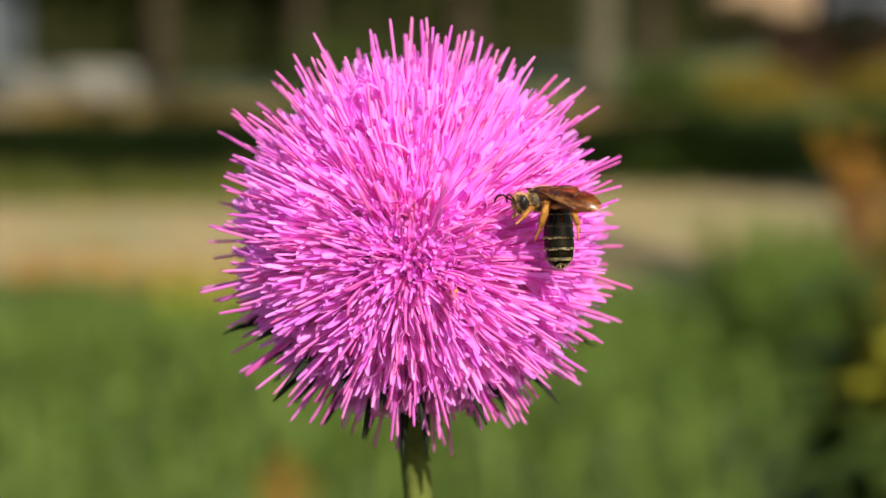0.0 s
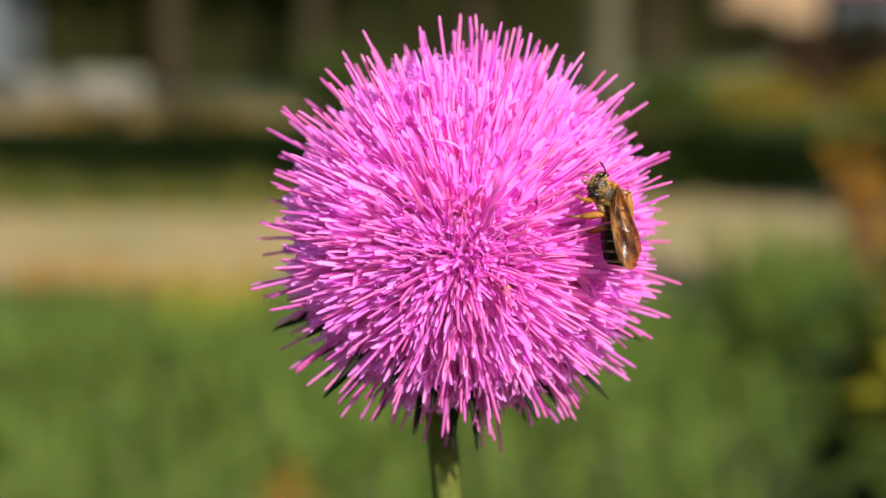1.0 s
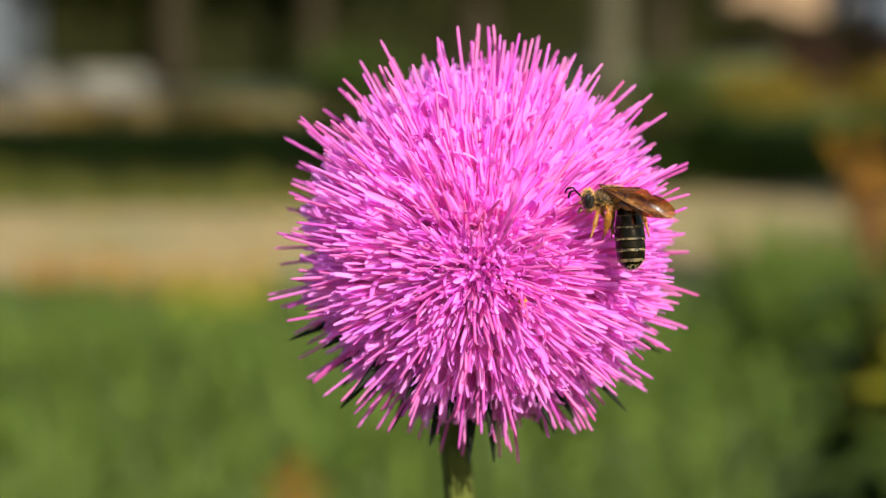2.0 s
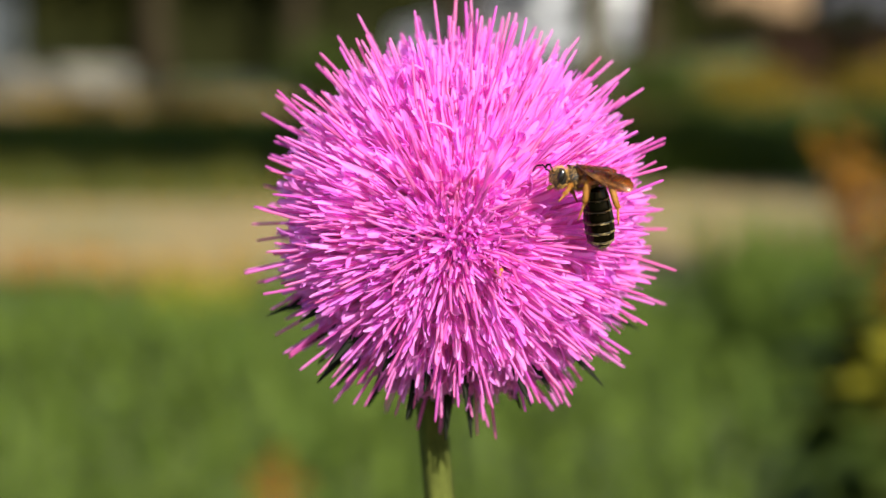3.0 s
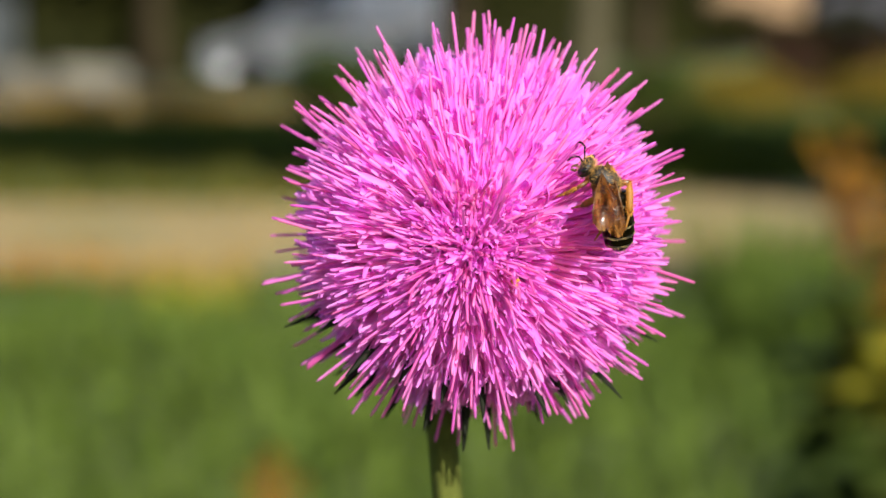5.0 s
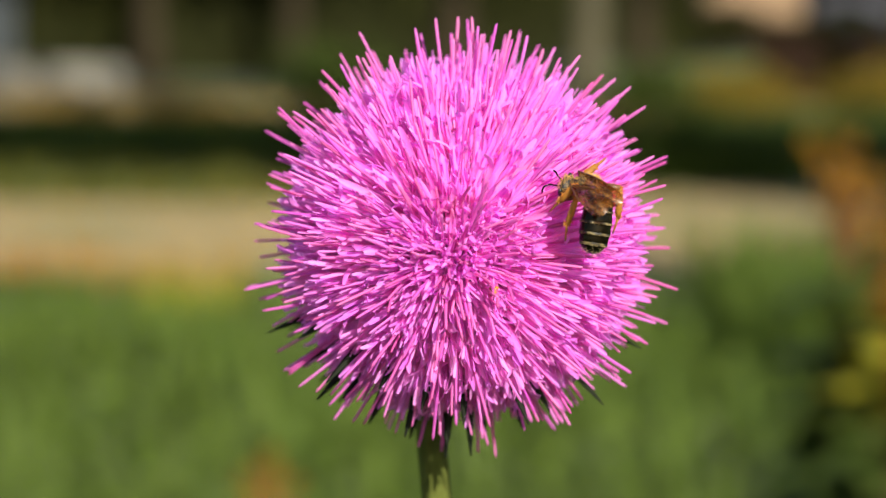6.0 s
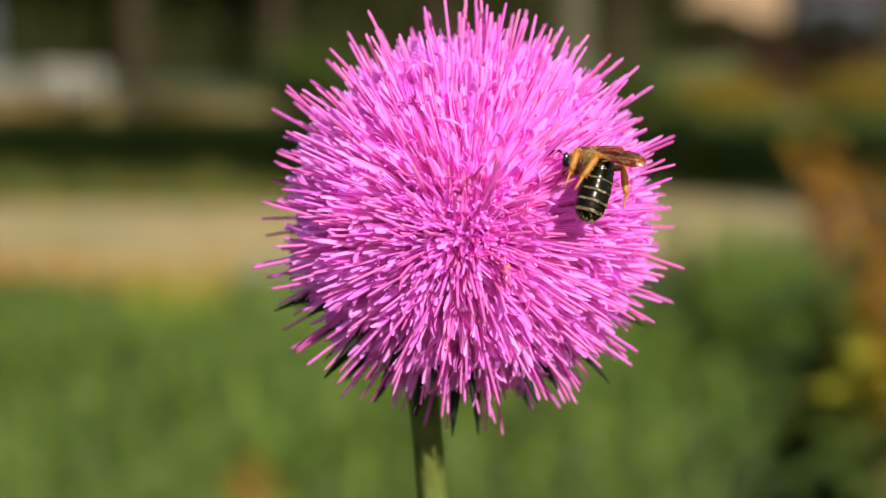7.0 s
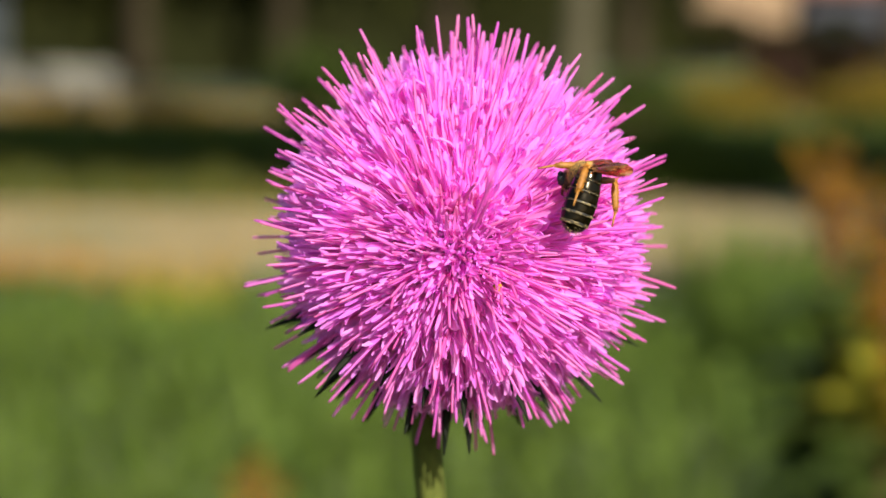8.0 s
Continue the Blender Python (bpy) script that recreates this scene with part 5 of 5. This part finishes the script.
    walk(bee, [
        (0, pose(0.01120, 0.21906, 1.08084, 5.8, 11.9, -157.1)), (0.2, pose(0.01515, 0.21948, 1.08121, -1.3, -3.4, -151.4)),
        (0.3, pose(0.01637, 0.21999, 1.08237, -6.6, -12.0, -149.6)), (0.4, pose(0.01779, 0.22022, 1.08205, -14.0, -20.0, -148.2)),
        (0.5, pose(0.01825, 0.22001, 1.08126, -26.6, -14.9, -147.1)), (0.6, pose(0.01843, 0.22021, 1.07894, -48.4, -35.6, -146.5)),
        (0.7, pose(0.01772, 0.22020, 1.07859, -56.5, -32.9, -145.7)), (0.8, pose(0.01788, 0.22056, 1.07939, -63.3, -47.0, -148.5)),
        (1, pose(0.01829, 0.22147, 1.08201, -96.6, -33.8, -128.5)), (1.2, pose(0.01627, 0.22124, 1.08219, -94.1, -30.4, -128.4)),
        (1.5, pose(0.01576, 0.22054, 1.08176, -83.4, -29.1, -133.2)), (1.7, pose(0.01546, 0.22006, 1.08167, -62.0, -6.3, -149.8)),
        (1.8, pose(0.01718, 0.22084, 1.08164, -29.2, 13.9, -154.8)), (2, pose(0.01788, 0.21974, 1.08136, -4.3, 6.7, -177.7)),
        (2.2, pose(0.01978, 0.21982, 1.08087, 0.5, 2.9, -170.3)), (2.5, pose(0.01668, 0.21958, 1.08165, 2.8, -0.3, -165.3)),
        (2.8, pose(0.01465, 0.21895, 1.08237, 4.8, -1.0, -161.9)), (3.0667, pose(0.01706, 0.21853, 1.08330, 6.4, -1.8, -158.6)),
        (3.3, pose(0.01932, 0.21825, 1.08373, 7.8, -3.7, -154.7)), (3.5, pose(0.01378, 0.21830, 1.08300, 10.4, -0.6, -149.6)),
        (3.7, pose(0.01304, 0.21820, 1.08260, 10.9, -0.6, -146.9)), (4, pose(0.01653, 0.21822, 1.08360, 10.9, -2.4, -143.5)),
        (4.2, pose(0.01358, 0.21805, 1.08144, 6.8, -3.4, -142.5)), (4.4667, pose(0.01291, 0.21808, 1.08067, -5.9, -0.8, -146.5)),
        (4.7333, pose(0.01628, 0.21883, 1.08241, -31.0, -13.9, -163.4)), (5.0667, pose(0.02022, 0.21960, 1.08315, -40.1, -38.2, 179.9)),
        (5.3, pose(0.02233, 0.21995, 1.08280, -55.0, -44.1, -168.3)), (5.5, pose(0.02210, 0.22033, 1.08435, -80.2, -25.8, -144.4)),
        (5.7, pose(0.01831, 0.22001, 1.08367, -50.2, -37.8, 157.7)), (5.8, pose(0.01651, 0.21937, 1.08303, -51.5, -22.8, 151.3)),
        (6, pose(0.01780, 0.21951, 1.08238, -40.7, 5.0, 138.4)), (6.2, pose(0.02216, 0.21985, 1.08465, -15.4, 26.0, 130.5)),
        (6.4, pose(0.02085, 0.22149, 1.08500, 2.1, 17.1, 132.6)), (6.5, pose(0.01846, 0.22041, 1.08429, 9.7, 9.1, 132.4)),
        (6.7, pose(0.02028, 0.22015, 1.08317, 14.9, 16.7, 130.5)), (6.8, pose(0.02116, 0.22019, 1.08350, 15.6, 15.0, 131.4)),
        (7, pose(0.02033, 0.22057, 1.08566, 16.6, 10.1, 134.3)), (7.2, pose(0.01747, 0.22054, 1.08421, 16.9, 18.6, 134.4)),
        (7.5, pose(0.01593, 0.22084, 1.08431, 13.5, 19.6, 116.6)), (7.8, pose(0.02004, 0.22061, 1.08539, 13.4, 21.3, 118.7)),
        (8, pose(0.01854, 0.22038, 1.08448, 13.3, 22.6, 119.8)),
    ])
    walk(abdomen, [
        (0, pose(-0.00200, 0.00000, -0.00100, 5.8, -102.8, -1.3)), (0.2, pose(-0.00200, 0.00000, -0.00100, -1.1, -79.9, -4.2)),
        (0.3, pose(-0.00200, 0.00000, -0.00100, -1.1, -68.8, -10.8)), (0.4, pose(-0.00200, 0.00000, -0.00100, -3.4, -56.2, -15.0)),
        (0.5, pose(-0.00200, 0.00000, -0.00080, 2.6, -51.9, -29.0)), (0.6, pose(-0.00200, 0.00000, -0.00060, -8.1, -23.5, -17.4)),
        (0.7, pose(-0.00200, 0.00000, -0.00040, -6.3, -22.0, -27.6)), (0.8, pose(-0.00200, 0.00000, -0.00020, -13.7, -15.4, -16.0)),
        (1, pose(-0.00200, 0.00000, -0.00020, -20.6, 6.2, -48.4)), (1.2, pose(-0.00200, 0.00000, -0.00020, -21.2, 4.3, -53.7)),
        (1.5, pose(-0.00200, 0.00000, -0.00020, -15.5, -4.0, -52.7)), (1.7, pose(-0.00200, 0.00000, -0.00073, 24.1, -22.2, -78.3)),
        (1.8, pose(-0.00200, 0.00000, -0.00100, 88.3, -54.3, -109.5)), (2, pose(-0.00200, 0.00000, -0.00100, -58.3, -100.3, 68.2)),
        (2.2, pose(-0.00200, 0.00000, -0.00100, -68.4, -93.4, 76.2)), (2.5, pose(-0.00200, 0.00000, -0.00100, -35.3, -83.6, 39.7)),
        (2.8, pose(-0.00200, 0.00000, -0.00100, -46.6, -74.4, 48.8)), (3.0667, pose(-0.00200, 0.00000, -0.00100, -48.4, -66.8, 48.1)),
        (3.3, pose(-0.00200, 0.00000, -0.00100, -48.2, -61.3, 44.1)), (3.5, pose(-0.00200, 0.00000, -0.00100, -57.3, -61.1, 50.7)),
        (3.7, pose(-0.00200, 0.00000, -0.00100, -58.0, -58.5, 49.1)), (4, pose(-0.00200, 0.00000, -0.00100, -55.6, -52.6, 43.3)),
        (4.2, pose(-0.00200, 0.00000, -0.00100, -47.9, -53.6, 34.5)), (4.4667, pose(-0.00200, 0.00000, -0.00082, -43.9, -64.3, 21.7)),
        (4.7333, pose(-0.00200, 0.00000, -0.00060, -24.7, -63.5, -17.9)), (5.0667, pose(-0.00200, 0.00000, -0.00038, -30.2, -49.3, -15.5)),
        (5.3, pose(-0.00200, 0.00000, -0.00020, -26.8, -37.4, -29.2)), (5.5, pose(-0.00200, 0.00000, -0.00022, -24.2, -19.6, -62.9)),
        (5.7, pose(-0.00200, 0.00000, -0.00024, 11.0, -39.3, -44.6)), (5.8, pose(-0.00200, 0.00000, -0.00026, 36.5, -43.1, -61.8)),
        (6, pose(-0.00200, 0.00000, -0.00028, 91.5, -40.2, -98.9)), (6.2, pose(-0.00200, 0.00000, -0.00030, -32.8, -126.2, 33.3)),
        (6.4, pose(-0.00200, 0.00000, -0.00020, -67.2, -117.9, 46.0)), (6.5, pose(-0.00200, 0.00000, -0.00015, -38.2, -102.7, 21.7)),
        (6.7, pose(-0.00200, 0.00000, -0.00010, -29.5, -109.4, 11.8)), (6.8, pose(-0.00200, 0.00000, -0.00010, -34.6, -106.7, 15.5)),
        (7, pose(-0.00200, 0.00000, -0.00010, -60.5, -101.4, 37.3)), (7.2, pose(-0.00200, 0.00000, -0.00010, -41.8, -111.9, 18.6)),
        (7.5, pose(-0.00200, 0.00000, -0.00010, -37.2, -112.2, 21.0)), (7.8, pose(-0.00200, 0.00000, -0.00010, -32.9, -113.6, 18.0)),
        (8, pose(-0.00200, 0.00000, -0.00010, -28.1, -114.5, 14.9)),
    ])
    walk(wing_left, [
        (0, pose(0.00090, 0.00112, 0.00142, -34.1, -21.7, -66.3)), (0.2, pose(0.00090, 0.00112, 0.00142, -29.9, -16.2, -71.3)),
        (0.3, pose(0.00090, 0.00112, 0.00142, -27.5, -9.9, -73.9)), (0.4, pose(0.00090, 0.00112, 0.00142, -25.7, -3.5, -76.2)),
        (0.5, pose(0.00090, 0.00112, 0.00142, -32.6, -10.5, -73.0)), (0.6, pose(0.00090, 0.00112, 0.00142, -33.9, 10.3, -80.3)),
        (0.7, pose(0.00090, 0.00112, 0.00142, -32.5, 17.0, -70.5)), (0.8, pose(0.00090, 0.00112, 0.00142, -31.5, 26.2, -65.1)),
        (1, pose(0.00090, 0.00112, 0.00142, -36.9, 39.1, -80.4)), (1.2, pose(0.00090, 0.00112, 0.00142, -37.1, 32.3, -84.9)),
        (1.5, pose(0.00090, 0.00112, 0.00142, -32.4, 25.3, -81.1)), (1.7, pose(0.00090, 0.00112, 0.00142, -26.6, -4.1, -78.7)),
        (1.8, pose(0.00090, 0.00112, 0.00142, -24.0, -19.3, -55.1)), (2, pose(0.00090, 0.00112, 0.00142, -37.8, -21.0, -34.7)),
        (2.2, pose(0.00090, 0.00112, 0.00142, -37.2, -24.8, -42.1)), (2.5, pose(0.00090, 0.00112, 0.00142, -34.8, -23.2, -53.5)),
        (2.8, pose(0.00090, 0.00112, 0.00142, -32.7, -21.0, -64.3)), (3.0667, pose(0.00090, 0.00112, 0.00142, -31.2, -19.6, -73.8)),
        (3.3, pose(0.00090, 0.00112, 0.00142, -30.4, -19.9, -82.7)), (3.5, pose(0.00090, 0.00112, 0.00142, -30.2, -19.6, -87.9)),
        (3.7, pose(0.00090, 0.00112, 0.00142, -28.6, -20.6, -92.2)), (4, pose(0.00090, 0.00112, 0.00142, -24.8, -20.2, -101.2)),
        (4.2, pose(0.00090, 0.00112, 0.00142, -19.6, -11.8, -106.1)), (4.4667, pose(0.00090, 0.00112, 0.00142, -20.4, -6.0, -93.2)),
        (4.7333, pose(0.00090, 0.00112, 0.00142, -21.3, -7.3, -83.0)), (5.0667, pose(0.00090, 0.00112, 0.00142, -16.5, 7.6, -71.3)),
        (5.3, pose(0.00090, 0.00112, 0.00142, -16.9, 16.8, -69.3)), (5.5, pose(0.00090, 0.00112, 0.00142, -24.4, 22.1, -86.8)),
        (5.7, pose(0.00090, 0.00112, 0.00142, -7.6, 14.3, -38.7)), (5.8, pose(0.00090, 0.00112, 0.00142, -4.0, 7.5, -29.5)),
        (6, pose(0.00090, 0.00112, 0.00142, -3.2, 1.6, -34.1)), (6.2, pose(0.00090, 0.00112, 0.00142, -6.2, -23.0, -18.2)),
        (6.4, pose(0.00090, 0.00112, 0.00142, -22.4, -23.1, -14.3)), (6.5, pose(0.00090, 0.00112, 0.00142, -28.6, -14.3, -15.5)),
        (6.7, pose(0.00090, 0.00112, 0.00142, -39.8, -15.7, 7.4)), (6.8, pose(0.00090, 0.00112, 0.00142, -43.2, -15.6, 9.2)),
        (7, pose(0.00090, 0.00112, 0.00142, -49.4, -17.6, 9.9)), (7.2, pose(0.00090, 0.00112, 0.00142, -53.2, -22.3, 21.3)),
        (7.5, pose(0.00090, 0.00112, 0.00142, -50.8, -18.3, 26.0)), (7.8, pose(0.00090, 0.00112, 0.00142, -50.0, -20.4, 22.3)),
        (8, pose(0.00090, 0.00112, 0.00142, -50.1, -21.4, 21.2)),
    ])
    walk(wing_right, [
        (0, pose(0.00090, -0.00112, 0.00142, -38.2, -20.4, -59.3)), (0.2, pose(0.00090, -0.00112, 0.00142, -40.1, -14.8, -59.4)),
        (0.3, pose(0.00090, -0.00112, 0.00142, -41.1, -9.7, -56.6)), (0.4, pose(0.00090, -0.00112, 0.00142, -41.9, -4.5, -54.1)),
        (0.5, pose(0.00090, -0.00112, 0.00142, -36.6, -12.7, -60.9)), (0.6, pose(0.00090, -0.00112, 0.00142, -32.0, 8.1, -59.8)),
        (0.7, pose(0.00090, -0.00112, 0.00142, -24.0, 9.1, -55.6)), (0.8, pose(0.00090, -0.00112, 0.00142, -17.3, 16.1, -53.4)),
        (1, pose(0.00090, -0.00112, 0.00142, -33.5, 33.9, -71.0)), (1.2, pose(0.00090, -0.00112, 0.00142, -31.8, 24.7, -68.4)),
        (1.5, pose(0.00090, -0.00112, 0.00142, -28.7, 12.1, -55.3)), (1.7, pose(0.00090, -0.00112, 0.00142, -40.1, 1.3, -60.7)),
        (1.8, pose(0.00090, -0.00112, 0.00142, -41.9, -16.3, -48.2)), (2, pose(0.00090, -0.00112, 0.00142, -35.8, -20.0, -39.3)),
        (2.2, pose(0.00090, -0.00112, 0.00142, -35.4, -20.2, -47.8)), (2.5, pose(0.00090, -0.00112, 0.00142, -36.2, -17.7, -53.0)),
        (2.8, pose(0.00090, -0.00112, 0.00142, -37.3, -15.6, -58.1)), (3.0667, pose(0.00090, -0.00112, 0.00142, -38.4, -14.0, -63.6)),
        (3.3, pose(0.00090, -0.00112, 0.00142, -39.5, -13.3, -70.3)), (3.5, pose(0.00090, -0.00112, 0.00142, -40.6, -14.5, -74.7)),
        (3.7, pose(0.00090, -0.00112, 0.00142, -40.4, -15.7, -77.8)), (4, pose(0.00090, -0.00112, 0.00142, -40.1, -14.5, -82.7)),
        (4.2, pose(0.00090, -0.00112, 0.00142, -41.6, -5.7, -82.8)), (4.4667, pose(0.00090, -0.00112, 0.00142, -35.6, -10.3, -73.9)),
        (4.7333, pose(0.00090, -0.00112, 0.00142, -27.9, -17.2, -67.7)), (5.0667, pose(0.00090, -0.00112, 0.00142, -21.1, -9.9, -49.3)),
        (5.3, pose(0.00090, -0.00112, 0.00142, -16.5, -2.5, -46.2)), (5.5, pose(0.00090, -0.00112, 0.00142, -23.1, 4.6, -59.6)),
        (5.7, pose(0.00090, -0.00112, 0.00142, -4.3, -4.6, -26.9)), (5.8, pose(0.00090, -0.00112, 0.00142, -3.8, -10.8, -22.2)),
        (6, pose(0.00090, -0.00112, 0.00142, -5.6, -4.8, -29.8)), (6.2, pose(0.00090, -0.00112, 0.00142, -14.2, -24.5, -31.3)),
        (6.4, pose(0.00090, -0.00112, 0.00142, -20.5, -20.4, -28.4)), (6.5, pose(0.00090, -0.00112, 0.00142, -24.5, -12.9, -20.4)),
        (6.7, pose(0.00090, -0.00112, 0.00142, -30.8, -25.6, -11.3)), (6.8, pose(0.00090, -0.00112, 0.00142, -33.1, -22.8, -9.9)),
        (7, pose(0.00090, -0.00112, 0.00142, -36.2, -14.9, -11.1)), (7.2, pose(0.00090, -0.00112, 0.00142, -34.2, -20.8, -10.3)),
        (7.5, pose(0.00090, -0.00112, 0.00142, -31.7, -16.5, 0.6)), (7.8, pose(0.00090, -0.00112, 0.00142, -31.9, -16.8, -1.5)),
        (8, pose(0.00090, -0.00112, 0.00142, -32.3, -18.4, -2.2)),
    ])
    step(hind_r, [(0, 4, -12, -42), (0.5, -30, 23, -71), (0.6, -28, 31, -67), (1, -49, 36, -96), (1.5, -42, 29, -98), (1.75, -6, 19, -55), (2, 15, -8, -26), (3.5, 9, -20, -42), (4, 6, -18, -46), (4.2, 5, -17, -47), (4.75, -4, 10, -68), (5.3, -24, 31, -96), (5.5, -26, 30, -97), (5.8, 24, 20, -63), (6, 53, -8, -53), (6.2, 28, -39, -17), (6.5, -27, -26, 46), (6.7, -7, -25, 18), (7, 18, -10, -17), (7.2, 18, -20, -5), (7.5, 12, -36, 15), (8, 8, -33, 17)])
    step(hind_l, [(0, -14, -20, 71), (0.5, -8, -14, 44), (0.6, -8, -12, 35), (1, -9, -0, 6), (1.5, -1, -18, -6), (1.75, -12, -17, 38), (2, -20, -9, 80), (3.5, 7, -23, 44), (4, 10, -15, 47), (4.2, 4, -14, 49), (4.75, -6, -14, 21), (5.3, -16, -18, -6), (5.5, -21, -22, -3), (5.8, 14, -19, -46), (6, 30, -11, -62), (6.2, 33, -33, -46), (6.5, 22, -63, -19), (6.7, 14, -55, -0), (7, 18, -42, 8), (7.5, 8, -33, 32), (8, 3, -37, 36)])
    step(fore_l, [(0, 17, -21, 1), (0.5, 1, -3, 2), (0.7, 9, -15, 8), (1, 31, -41, -6), (1.5, 23, -28, -2), (2, 14, 11, 23), (3.5, 11, -16, 9), (4, 5, -15, -2), (5.3, -7, 35, 9), (5.5, -8, 41, 12), (5.75, -20, 7, -18), (6, -15, -29, -43), (6.5, -1, -32, -29), (7, 4, -44, -70), (7.2, 12, -39, -69), (7.5, 30, -49, -71), (8, 34, -51, -75)])
    step(fore_r, [(0, -36, 5, -59), (0.5, -5, 49, -40), (0.7, 26, 63, -15), (1, 124, 65, 79), (1.5, 92, 57, 55), (2, 26, 70, -10), (2.75, -45, 44, -80), (3.5, -59, 3, -93), (4, -58, 2, -94), (4.43, -42, 35, -70), (4.87, 4, 52, -19), (5.3, 50, 36, 33), (5.5, 62, 24, 47), (5.75, 28, 7, 28), (6, -0, -17, 20), (6.5, -9, -37, 45), (7, -34, -40, 26), (7.5, -42, -49, 53), (8, -51, -53, 59)])
    step(mid_l, [(0, -28, -18, -19), (0.5, -10, -6, -21), (0.6, -6, -2, -17), (1, 10, -4, 6), (1.5, 4, 1, 2), (2, -44, -6, -12), (3.5, -14, 5, 5), (4, -10, -7, -5), (5.3, -36, 8, 14), (5.5, -40, 12, 14), (5.75, 5, -9, -15), (6, 54, -1, -49), (6.2, 37, -5, -44), (6.5, 11, -15, -35), (7, 4, 4, 14), (7.5, 47, 2, 28), (8, 70, 4, -5)])
    step(mid_r, [(0, 19, 58, -58), (0.5, -30, 45, -83), (0.9, -68, 3, -118), (1, -71, 0, -115), (1.5, -67, 1, -120), (1.7, -32, 29, -80), (1.9, 17, 23, -28), (2, 28, 12, -20), (2.75, 3, 30, -46), (3.5, -32, 34, -81), (4, -32, 31, -82), (4.5, -35, 30, -90), (5.3, -51, 5, -130), (5.5, -53, 7, -131), (5.65, -47, -3, -102), (5.8, -47, -15, -74), (6, -61, -7, -16), (6.2, -64, 5, 2), (6.5, -71, -6, 1), (7, -74, 2, -11), (7.5, -75, 2, 26), (8, -75, -5, 23)])
    drive(first_van, [(0.0, 27.0), (2.2, 7.68), (3.3, -0.9), (3.5, -2.6), (4.0, -7.5), (8.0, -42.0)])
    drive(second_van, [(0.0, 42.0), (3.9, 7.46), (5.3, -4.3), (8.0, -26.2)])


motions()
